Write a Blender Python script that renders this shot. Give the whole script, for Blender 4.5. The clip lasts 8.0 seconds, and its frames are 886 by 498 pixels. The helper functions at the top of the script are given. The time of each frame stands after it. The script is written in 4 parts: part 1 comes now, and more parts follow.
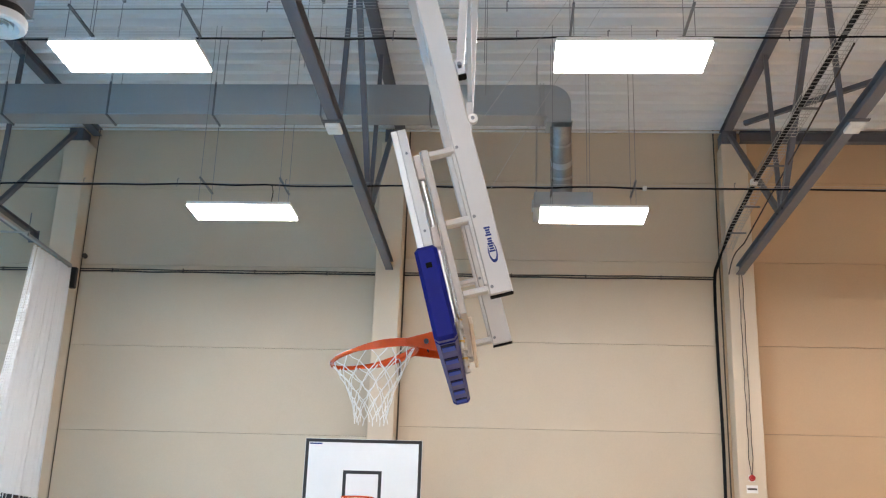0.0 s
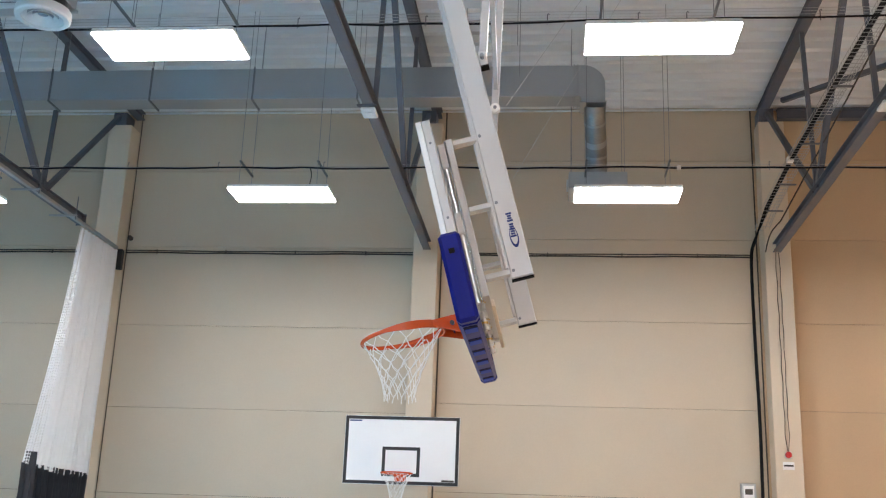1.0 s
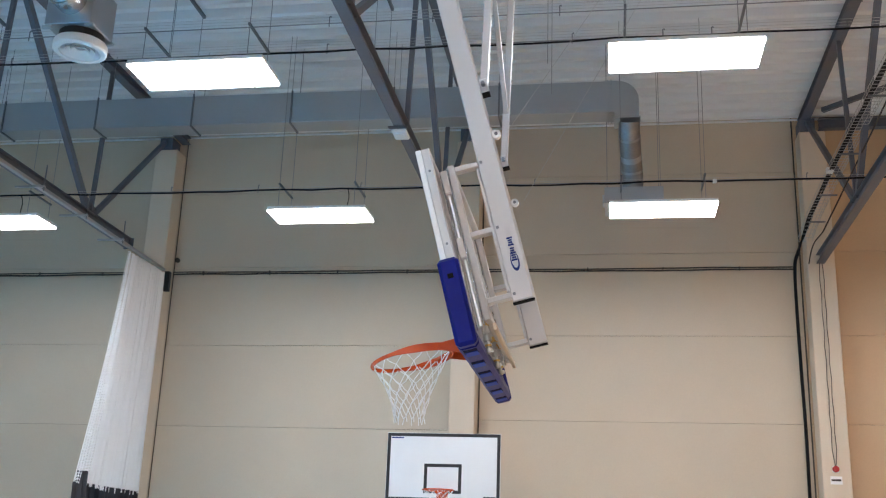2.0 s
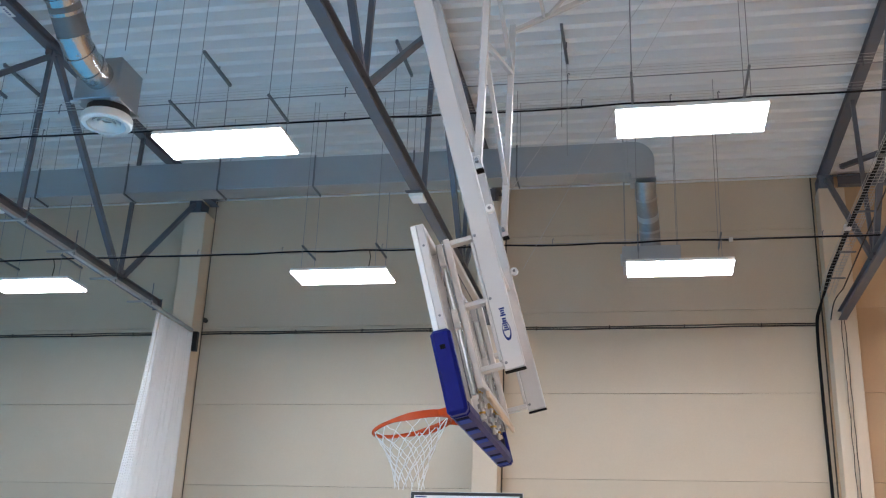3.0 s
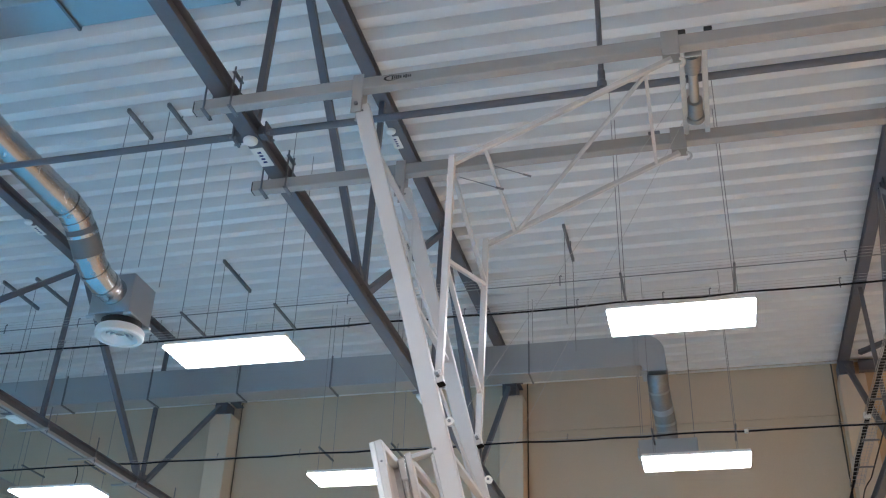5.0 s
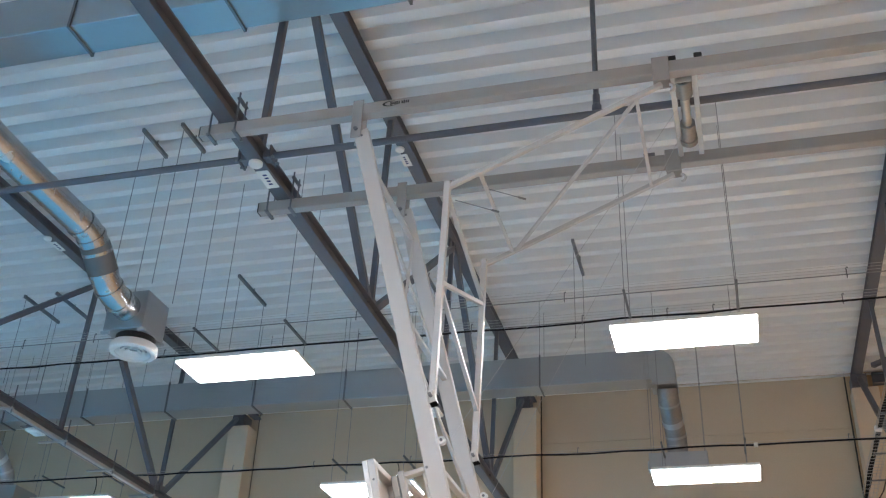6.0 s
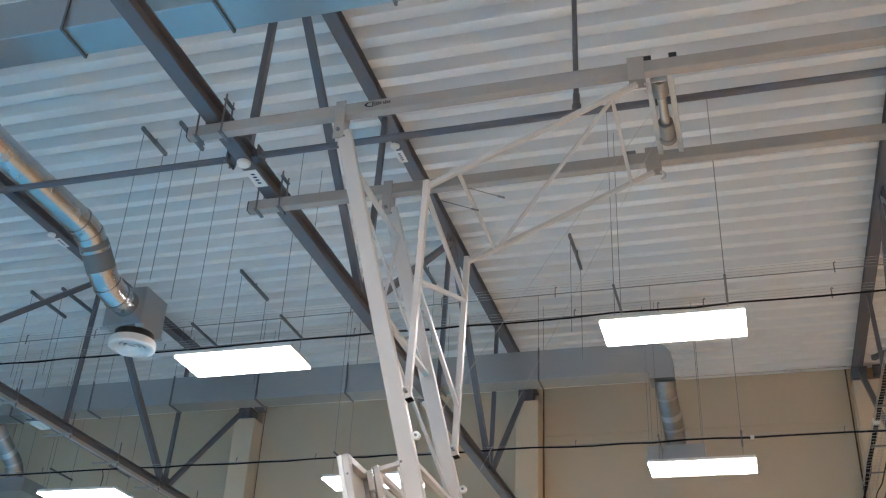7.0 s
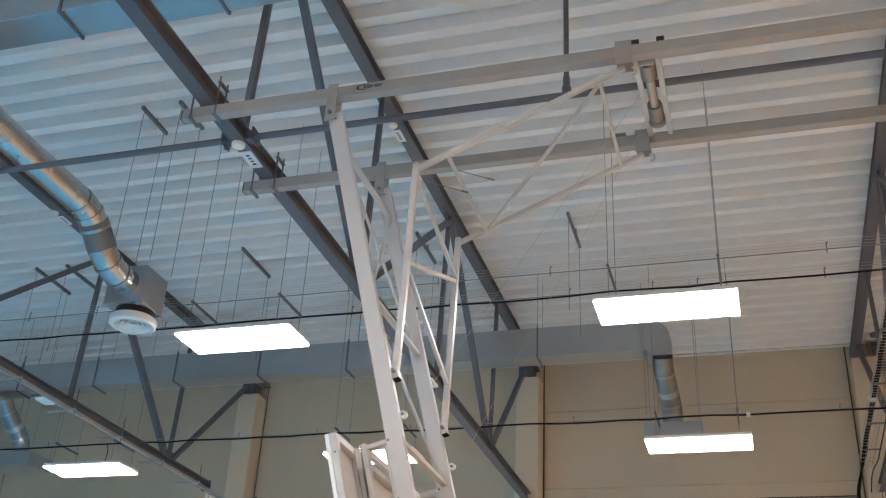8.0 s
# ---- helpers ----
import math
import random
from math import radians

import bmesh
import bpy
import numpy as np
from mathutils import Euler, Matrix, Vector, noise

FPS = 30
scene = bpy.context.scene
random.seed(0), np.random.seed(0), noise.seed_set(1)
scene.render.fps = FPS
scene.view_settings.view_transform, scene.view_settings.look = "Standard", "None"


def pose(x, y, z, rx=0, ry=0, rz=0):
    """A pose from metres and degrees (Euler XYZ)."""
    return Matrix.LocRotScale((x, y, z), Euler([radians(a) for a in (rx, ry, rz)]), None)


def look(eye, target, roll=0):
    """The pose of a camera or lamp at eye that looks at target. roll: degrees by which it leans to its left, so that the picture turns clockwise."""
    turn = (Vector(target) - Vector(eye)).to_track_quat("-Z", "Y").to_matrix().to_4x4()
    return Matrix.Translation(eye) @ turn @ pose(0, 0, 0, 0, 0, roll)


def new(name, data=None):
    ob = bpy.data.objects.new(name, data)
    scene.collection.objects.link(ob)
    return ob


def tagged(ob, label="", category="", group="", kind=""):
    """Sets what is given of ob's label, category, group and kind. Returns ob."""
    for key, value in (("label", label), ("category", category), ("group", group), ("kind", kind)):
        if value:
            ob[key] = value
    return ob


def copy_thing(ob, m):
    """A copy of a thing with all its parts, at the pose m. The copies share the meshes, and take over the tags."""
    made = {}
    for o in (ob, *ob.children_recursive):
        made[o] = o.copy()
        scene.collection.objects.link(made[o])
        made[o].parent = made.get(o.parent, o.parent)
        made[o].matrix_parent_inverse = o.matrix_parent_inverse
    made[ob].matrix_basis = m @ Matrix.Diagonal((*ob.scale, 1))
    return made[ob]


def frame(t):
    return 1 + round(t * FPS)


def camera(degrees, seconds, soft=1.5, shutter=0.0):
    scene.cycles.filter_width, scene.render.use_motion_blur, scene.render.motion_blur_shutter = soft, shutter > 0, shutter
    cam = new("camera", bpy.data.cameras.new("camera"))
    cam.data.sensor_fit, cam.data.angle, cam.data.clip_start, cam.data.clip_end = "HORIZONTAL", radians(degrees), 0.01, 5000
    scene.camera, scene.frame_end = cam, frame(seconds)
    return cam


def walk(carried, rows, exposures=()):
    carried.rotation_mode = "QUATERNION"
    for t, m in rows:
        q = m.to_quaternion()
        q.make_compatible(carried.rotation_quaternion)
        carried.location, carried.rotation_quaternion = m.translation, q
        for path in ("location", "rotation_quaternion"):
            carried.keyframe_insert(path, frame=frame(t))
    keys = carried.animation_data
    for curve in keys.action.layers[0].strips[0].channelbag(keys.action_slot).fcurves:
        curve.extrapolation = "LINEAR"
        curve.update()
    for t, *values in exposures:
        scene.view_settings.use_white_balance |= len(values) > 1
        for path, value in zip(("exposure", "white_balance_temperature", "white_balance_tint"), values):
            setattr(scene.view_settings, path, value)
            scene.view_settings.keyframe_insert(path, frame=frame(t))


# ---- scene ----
cam = camera(46.2, 8.0, 1.2)
PATH = [
    (0, (0.266, 0.307, 2.018), (0.136, 2.209, 2.621), 1.9),
    (0.5, (0.329, 0.226, 2.007), (0.17, 2.131, 2.595), 1.8),
    (1, (0.379, 0.092, 1.994), (0.168, 2.0, 2.553), 2.2),
    (1.5, (0.486, 0.017, 2.019), (0.246, 1.921, 2.582), 1.4),
    (1.7, (0.555, 0.014, 2.016), (0.284, 1.913, 2.584), 1.6),
    (2.8, (0.92, -0.157, 2.07), (0.544, 1.696, 2.721), 2.4),
    (3, (0.933, -0.219, 2.056), (0.552, 1.624, 2.732), 2.3),
    (3.5, (1.038, -0.307, 2.074), (0.656, 1.499, 2.843), 1.8),
    (4, (1.195, -0.337, 2.076), (0.775, 1.413, 2.947), 1.9),
    (4.5, (1.349, -0.377, 2.114), (0.914, 1.323, 3.074), 2.0),
    (4.7, (1.414, -0.389, 2.113), (0.976, 1.298, 3.095), 2.0),
    (5.8, (1.7, -0.557, 2.089), (1.219, 1.101, 3.098), 2.5),
    (6, (1.749, -0.579, 2.102), (1.259, 1.075, 3.113), 2.7),
    (6.5, (1.928, -0.593, 2.09), (1.412, 1.053, 3.102), 3.1),
    (7, (2.045, -0.645, 2.085), (1.523, 1.009, 3.081), 3.0),
    (7.5, (2.136, -0.72, 2.08), (1.625, 0.955, 3.046), 2.8),
    (8, (2.214, -0.72, 2.084), (1.671, 0.953, 3.037), 3.3),
]
walk(cam, [(t, look(eye, target, roll)) for t, eye, target, roll in PATH], [
    (0, 0.12, 7330, 13), (0.5, 0.1, 7320, 13), (1, 0.0, 7250, 13), (1.5, -0.1, 7080, 13), (3, -0.1, 6750, 13), (4, -0.08, 6700, 13),
    (4.5, -0.04, 6750, 13), (6.5, 0.0, 7400, 13), (7, 0.0, 7550, 13), (8, 0.0, 7750, 13)])

# ---- world and light: the hall is lit by its lamps ----
world = bpy.data.worlds.new("sky")
scene.world = world
world.use_nodes = True
sky = world.node_tree.nodes.new("ShaderNodeTexSky")
sky.sky_type, sky.sun_disc = "NISHITA", False
sky.sun_elevation, sky.sun_rotation = radians(35), radians(100)
world.node_tree.nodes["Background"].inputs[1].default_value = 0.12
world.node_tree.links.new(sky.outputs[0], world.node_tree.nodes["Background"].inputs[0])

LAMP_GLOW = 39.5


# ---- materials ----
def material(name, colour, rough=0.5, metal=0.0, vary=0.08, scale=3.0, bump=0.0, grain=60.0, dirt=None, coat=0.0, island=0.0, shine=0.5):
    """A painted or metal surface: two scales of variation in colour, one in gloss, and a fine relief."""
    m = bpy.data.materials.new(name)
    m.use_nodes = True
    n, l = m.node_tree.nodes, m.node_tree.links
    b = n["Principled BSDF"]
    b.inputs["Roughness"].default_value, b.inputs["Metallic"].default_value = rough, metal
    b.inputs["Coat Weight"].default_value, b.inputs["Specular IOR Level"].default_value = coat, shine
    co = n.new("ShaderNodeTexCoord")
    big, fine = n.new("ShaderNodeTexNoise"), n.new("ShaderNodeTexNoise")
    big.inputs["Scale"].default_value, big.inputs["Detail"].default_value = scale, 5
    fine.inputs["Scale"].default_value, fine.inputs["Detail"].default_value = grain, 4
    for t in (big, fine):
        l.new(co.outputs["Object"], t.inputs["Vector"])
    ramp = n.new("ShaderNodeMapRange")
    ramp.inputs["From Min"].default_value, ramp.inputs["From Max"].default_value = 0.3, 0.7
    l.new(big.outputs["Fac"], ramp.inputs["Value"])
    mix = n.new("ShaderNodeMix")
    mix.data_type = "RGBA"
    low = [c * (1 - vary) for c in colour]
    if dirt:
        low = [c * (1 - 3 * vary) + d * 3 * vary for c, d in zip(colour, dirt)]
    mix.inputs["A"].default_value = (*low, 1)
    mix.inputs["B"].default_value = (*[min(1, c * (1 + vary * 0.5)) for c in colour], 1)
    l.new(ramp.outputs["Result"], mix.inputs["Factor"])
    hue = n.new("ShaderNodeHueSaturation")
    l.new(mix.outputs["Result"], hue.inputs["Color"])
    val = n.new("ShaderNodeMapRange")
    val.inputs["From Min"].default_value, val.inputs["From Max"].default_value = 0.25, 0.75
    val.inputs["To Min"].default_value, val.inputs["To Max"].default_value = 1 - vary * 0.5, 1 + vary * 0.5
    l.new(fine.outputs["Fac"], val.inputs["Value"])
    out = val.outputs["Result"]
    if island:
        info, rnd, mul = n.new("ShaderNodeObjectInfo"), n.new("ShaderNodeMapRange"), n.new("ShaderNodeMath")
        rnd.inputs["To Min"].default_value, rnd.inputs["To Max"].default_value = 1 - island, 1 + island
        mul.operation = "MULTIPLY"
        l.new(info.outputs["Random"], rnd.inputs["Value"])
        l.new(rnd.outputs["Result"], mul.inputs[0])
        l.new(out, mul.inputs[1])
        out = mul.outputs[0]
    l.new(out, hue.inputs["Value"])
    l.new(hue.outputs["Color"], b.inputs["Base Color"])
    gloss = n.new("ShaderNodeMapRange")
    gloss.inputs["To Min"].default_value, gloss.inputs["To Max"].default_value = max(0.02, rough * 0.8), min(1, rough * 1.2)
    l.new(big.outputs["Fac"], gloss.inputs["Value"])
    l.new(gloss.outputs["Result"], b.inputs["Roughness"])
    if bump:
        bm_ = n.new("ShaderNodeBump")
        bm_.inputs["Strength"].default_value, bm_.inputs["Distance"].default_value = 0.6, bump
        l.new(fine.outputs["Fac"], bm_.inputs["Height"])
        l.new(bm_.outputs["Normal"], b.inputs["Normal"])
    return m


def glowing(name, colour, strength):
    m = bpy.data.materials.new(name)
    m.use_nodes = True
    b = m.node_tree.nodes["Principled BSDF"]
    b.inputs["Base Color"].default_value = (0.8, 0.8, 0.8, 1)
    b.inputs["Emission Color"].default_value = (*colour, 1)
    b.inputs["Emission Strength"].default_value = strength
    return m


def netting(name, colour, cell, thread):
    """Knotted netting: threads on a square grid along the sheet's own u and v, open between them."""
    m = bpy.data.materials.new(name)
    m.use_nodes = True
    n, l = m.node_tree.nodes, m.node_tree.links
    b = n["Principled BSDF"]
    b.inputs["Base Color"].default_value, b.inputs["Roughness"].default_value = (*colour, 1), 0.8
    uv, sep = n.new("ShaderNodeUVMap"), n.new("ShaderNodeSeparateXYZ")
    l.new(uv.outputs[0], sep.inputs[0])
    hits = []
    for axis in ("X", "Y"):
        div, fr, lt = n.new("ShaderNodeMath"), n.new("ShaderNodeMath"), n.new("ShaderNodeMath")
        div.operation, fr.operation, lt.operation = "DIVIDE", "FRACT", "LESS_THAN"
        div.inputs[1].default_value, lt.inputs[1].default_value = cell, thread / cell
        l.new(sep.outputs[axis], div.inputs[0])
        l.new(div.outputs[0], fr.inputs[0])
        l.new(fr.outputs[0], lt.inputs[0])
        hits.append(lt)
    top = n.new("ShaderNodeMath")
    top.operation = "MAXIMUM"
    l.new(hits[0].outputs[0], top.inputs[0])
    l.new(hits[1].outputs[0], top.inputs[1])
    l.new(top.outputs[0], b.inputs["Alpha"])
    return m


CREAM = material("cream_panel_paint", (0.575, 0.478, 0.363), 0.6, 0, 0.05, 0.7, 0.0008, 40, island=0.025)
CREAM_COLUMN = material("cream_column_paint", (0.66, 0.55, 0.425), 0.6, 0, 0.05, 0.9, 0.0008, 45)
# The warm light on the last bay's cream panels, put into their colour.
CREAM_WARM_LIT = material("cream_panel_warm_lit", (0.56, 0.385, 0.235), 0.6, 0, 0.05, 0.7, 0.0008, 40, island=0.02)
JOINT = material("dark_joint_sealant", (0.09, 0.075, 0.06), 0.8)
DECK = material("white_coated_steel_deck", (0.77, 0.78, 0.79), 0.4, 0, 0.025, 1.2, 0, 30)
STEEL = material("grey_blue_steel_paint", (0.1, 0.114, 0.15), 0.45, 0, 0.12, 4, 0.0006, 90, (0.14, 0.11, 0.09))
GALV = material("galvanised_sheet", (0.44, 0.465, 0.49), 0.32, 0.88, 0.03, 0.9, 0.0001, 24)
SPIRAL = material("spiral_duct_zinc", (0.5, 0.52, 0.54), 0.26, 0.95, 0.1, 6, 0.0004, 40)
DULL_ZINC = material("weathered_zinc", (0.36, 0.37, 0.38), 0.42, 0.9, 0.14, 6, 0.0004, 40)
SLEEVE = material("dull_grey_sleeve", (0.17, 0.18, 0.19), 0.5, 0.3, 0.08, 6)
BRIGHT_ZINC = material("bright_zinc_channel", (0.5, 0.55, 0.58), 0.35, 0.45, 0.08, 9)
ZINC = material("zinc_rod", (0.22, 0.23, 0.25), 0.4, 0.8, 0.15, 12)
WIRE = material("steel_wire", (0.3, 0.31, 0.32), 0.45, 0.7, 0.1, 20)
CABLE = material("black_cable_sheath", (0.012, 0.012, 0.013), 0.7, 0, 0.15, 20, shine=0.2)
GREY_CABLE = material("grey_conduit", (0.07, 0.06, 0.052), 0.7, 0, 0.12, 8, shine=0.25)
WHITE = material("white_powder_coat", (0.54, 0.53, 0.53), 0.38, 0, 0.03, 6, 0.0002, 200, (0.5, 0.48, 0.45))
WHITE_RAIL = material("light_grey_powder_coat", (0.36, 0.345, 0.335), 0.4, 0, 0.05, 5, 0.0002, 200)
WHITE_PLASTIC = material("white_plastic", (0.8, 0.8, 0.79), 0.35, 0, 0.03, 9)
BOARD_WHITE = material("white_board_laminate", (0.8, 0.8, 0.8), 0.25, 0, 0.02, 3)
BLACK = material("black_paint", (0.015, 0.015, 0.017), 0.45, 0, 0.1, 20)
RUBBER = material("black_rubber", (0.02, 0.02, 0.02), 0.7, 0, 0.1, 30)
BLUE = material("blue_pad_foam", (0.003, 0.007, 0.15), 0.4, 0, 0.08, 8, 0.0004, 120, shine=0.16)
BLUE_SHADED = material("blue_pad_recess_shade", (0.0015, 0.002, 0.03), 0.6, 0, 0.08, 8, shine=0.05)
BLUE_LIGHT = material("light_blue_pad_insert", (0.01, 0.06, 0.42), 0.5, 0, 0.08, 8, shine=0.12)
ORANGE = material("orange_rim_paint", (0.7, 0.075, 0.008), 0.24, 0, 0.1, 14, 0.0002, 150)
CHROME = material("polished_chrome", (0.55, 0.56, 0.55), 0.36, 1.0, 0.04, 10)
NET_WHITE = material("white_net_cord", (0.86, 0.85, 0.83), 0.8, 0, 0.06, 30)
LOGO_BLUE = material("blue_print", (0.012, 0.03, 0.16), 0.45, shine=0.2)
BRASS = material("brass_fitting", (0.6, 0.4, 0.14), 0.3, 1.0, 0.1, 12)
MATT_BLACK = material("matt_black_plastic", (0.006, 0.006, 0.006), 0.8, 0, 0.1, 20, shine=0.08)
BASKET = material("bright_zinc_wire", (0.5, 0.5, 0.5), 0.4, 0.6, 0.12, 20)
RED = material("red_plastic", (0.5, 0.02, 0.02), 0.4)
DRAPE = material("charcoal_drape_cloth", (0.045, 0.045, 0.052), 0.9, 0, 0.12, 4, 0.001, 180)
BLUE_FIELD = -1.3
FLOOR = material("sports_floor", (0.76, 0.58, 0.41), 0.4, 0, 0.1, 2, 0.0004, 25, coat=0.2)
n, l = FLOOR.node_tree.nodes, FLOOR.node_tree.links
sep, less, tint = n.new("ShaderNodeSeparateXYZ"), n.new("ShaderNodeMath"), n.new("ShaderNodeMix")
less.operation, less.inputs[1].default_value = "LESS_THAN", BLUE_FIELD
tint.data_type = "RGBA"
tint.inputs["B"].default_value = (0.16, 0.58, 0.9, 1)
l.new(n["Texture Coordinate"].outputs["Object"], sep.inputs[0])
l.new(sep.outputs["X"], less.inputs[0])
l.new(less.outputs[0], tint.inputs["Factor"])
l.new(n["Hue/Saturation/Value"].outputs["Color"], tint.inputs["A"])
l.new(tint.outputs["Result"], n["Principled BSDF"].inputs["Base Color"])
PLAIN_WALL = material("pale_plaster", (0.74, 0.69, 0.62), 0.7, 0, 0.05, 0.8, 0.0008, 40)
# For the unseen east wall: orange, so that it throws warm light.
WARM_BOUNCE = material("apricot_bounce_plaster", (0.76, 0.46, 0.25), 0.7, 0, 0.05, 0.8, 0.0008, 40)
GLOW = glowing("led_diffuser", (0.89, 0.97, 1.1), LAMP_GLOW)
DIVIDER_NET = netting("white_divider_netting", (0.9, 0.88, 0.86), 0.045, 0.013)
GATHERED_NET = netting("gathered_white_netting", (0.9, 0.88, 0.86), 0.045, 0.04)


# ---- building blocks ----
def part(name, bm, mat, parent=None, label="", smooth=False):
    me = bpy.data.meshes.new(name)
    bm.normal_update()
    bm.to_mesh(me)
    bm.free()
    me.materials.append(mat)
    if smooth:
        me.shade_smooth()
        me.set_sharp_from_angle(angle=radians(35))
    ob = new(name, me)
    if parent:
        ob.parent = parent
        ob.matrix_parent_inverse = parent.matrix_world.inverted()
    if label:
        tagged(ob, label)
    return ob


def thing(name, base, label, category, group="", kind=""):
    ob = new(name)
    ob.empty_display_size = 0.1
    ob.matrix_world = Matrix.Translation(base)
    ob.matrix_basis = Matrix.Translation(base)
    bpy.context.view_layer.update()
    return tagged(ob, label, category, group, kind)


def mesh():
    return bmesh.new()


def bevelled(bm, geom, w):
    if w:
        edges = {e for v in geom for e in v.link_edges}
        bmesh.ops.bevel(bm, geom=list(edges), offset=w, segments=1, affect="EDGES", profile=0.5)


def box(bm, x0, x1, y0, y1, z0, z1, bevel=0.0, m=None):
    mat = Matrix.Translation(((x0 + x1) / 2, (y0 + y1) / 2, (z0 + z1) / 2)) @ Matrix.Diagonal((x1 - x0, y1 - y0, z1 - z0, 1))
    r = bmesh.ops.create_cube(bm, size=1, matrix=(m @ mat) if m else mat)
    bevelled(bm, r["verts"], bevel)
    return bm


def along(p, q, up=(0, 0, 1)):
    """The pose whose x runs from p to q, with z as near up as may be, and the length."""
    p, q, up = Vector(p), Vector(q), Vector(up)
    d = q - p
    x = d.normalized()
    y = up.cross(x)
    if y.length < 1e-4:
        y = Vector((0, 1, 0)).cross(x)
    y.normalize()
    z = x.cross(y)
    m = Matrix((x, y, z)).transposed().to_4x4()
    m.translation = p
    return m, d.length


def bar(bm, p, q, w, h, bevel=0.0, up=(0, 0, 1)):
    m, n = along(p, q, up)
    return box(bm, 0, n, -w / 2, w / 2, -h / 2, h / 2, bevel, m)


def hbeam(bm, p, q, w, h, t=0.014):
    """A rolled H profile: two flanges and a web, as one closed outline."""
    m, n = along(p, q)
    a, b, c = w / 2, t / 2, h / 2
    ring = ((-a, -c), (a, -c), (a, -c + t), (b, -c + t), (b, c - t), (a, c - t), (a, c), (-a, c), (-a, c - t), (-b, c - t), (-b, -c + t), (-a, -c + t))
    ends = [[bm.verts.new(m @ Vector((x, y, z))) for y, z in ring] for x in (0, n)]
    for i in range(12):
        j = (i + 1) % 12
        bm.faces.new((ends[0][i], ends[1][i], ends[1][j], ends[0][j]))
    for e in ends:
        for idx in ((0, 1, 2, 3, 10, 11), (3, 4, 9, 10), (4, 5, 6, 7, 8, 9)):
            bm.faces.new([e[k] for k in idx])
    bmesh.ops.recalc_face_normals(bm, faces=bm.faces[:])
    return bm


def tube(bm, points, r, seg=8, cap=True, ripple=0.0):
    """A round tube swept along points."""
    points = [Vector(p) for p in points]
    rings, side = [], None
    for i, p in enumerate(points):
        d = (points[min(i + 1, len(points) - 1)] - points[max(i - 1, 0)]).normalized()
        if side is None:
            side = d.orthogonal().normalized()
        side = (side - d * side.dot(d)).normalized()
        other = d.cross(side)
        rr = r + (ripple if i % 2 else 0)
        rings.append([bm.verts.new(p + rr * (math.cos(a) * side + math.sin(a) * other)) for a in (2 * math.pi * k / seg for k in range(seg))])
    for a, b in zip(rings, rings[1:]):
        for k in range(seg):
            bm.faces.new((a[k], a[(k + 1) % seg], b[(k + 1) % seg], b[k]))
    if cap:
        bm.faces.new(rings[0][::-1])
        bm.faces.new(rings[-1])
    return bm


def curve(points, steps=8):
    """A smooth run of points through the given ones."""
    pts = [Vector(p) for p in points]
    pts = [2 * pts[0] - pts[1]] + pts + [2 * pts[-1] - pts[-2]]
    out = []
    for a, b, c, d in zip(pts, pts[1:], pts[2:], pts[3:]):
        for i in range(steps):
            t = i / steps
            out.append(0.5 * (2 * b + (c - a) * t + (2 * a - 5 * b + 4 * c - d) * t * t + (3 * b - a - 3 * c + d) * t ** 3))
    return out + [pts[-2]]


# ---- the hall ----
WALL = 17.87
WEST, EAST, SOUTH = -19.6, 10.3, -16.0
ROOF = 9.86
TRUSS_X = (-7.56, -1.825, 4.15)

floor = tagged(part("floor", box(mesh(), WEST - 0.3, EAST + 0.3, SOUTH - 0.3, WALL + 0.3, -0.2, 0), FLOOR), "sports floor, sky blue field and warm timber field", "floor", kind="structure")
# The east wall is unseen; set near and coloured to add warm bounce.
wall_east = tagged(part("wall_east", box(mesh(), EAST, EAST + 0.3, SOUTH, WALL, 0, ROOF + 0.3), WARM_BOUNCE), "unseen side wall, apricot for its warm bounce", "wall", kind="structure")
wall_south = tagged(part("wall_south", box(mesh(), WEST - 0.3, EAST + 0.3, SOUTH - 0.3, SOUTH, 0, ROOF + 0.3), PLAIN_WALL), "plain cream painted end wall of the hall", "wall", kind="structure")

wall_west = tagged(part("wall_west", box(mesh(), WEST - 0.3, WEST, SOUTH, WALL, 0, ROOF + 0.3), PLAIN_WALL), "plain cream painted side wall of the hall", "wall", kind="structure")

# The roof deck: trapezoid ribs that run across the hall.
PITCH, DEEP = 0.36, 0.15
bm = mesh()
y, rows = SOUTH - 0.2, []
while y < WALL + 0.25:
    for dy, z in ((0.0, 0.0), (0.12, 0.0), (0.16, DEEP), (0.32, DEEP)):
        rows.append((y + dy, ROOF + z))
    y += PITCH
rows += [(WALL + 0.28, ROOF + 0.3), (SOUTH - 0.25, ROOF + 0.3)]
a = [bm.verts.new((WEST - 0.3, yy, zz)) for yy, zz in rows]
b = [bm.verts.new((EAST + 0.3, yy, zz)) for yy, zz in rows]
for i in range(len(rows)):
    j = (i + 1) % len(rows)
    bm.faces.new((a[i], b[i], b[j], a[j]))
ceiling = tagged(part("ceiling", bm, DECK), "white trapezoidal steel roof deck", "ceiling", kind="structure")

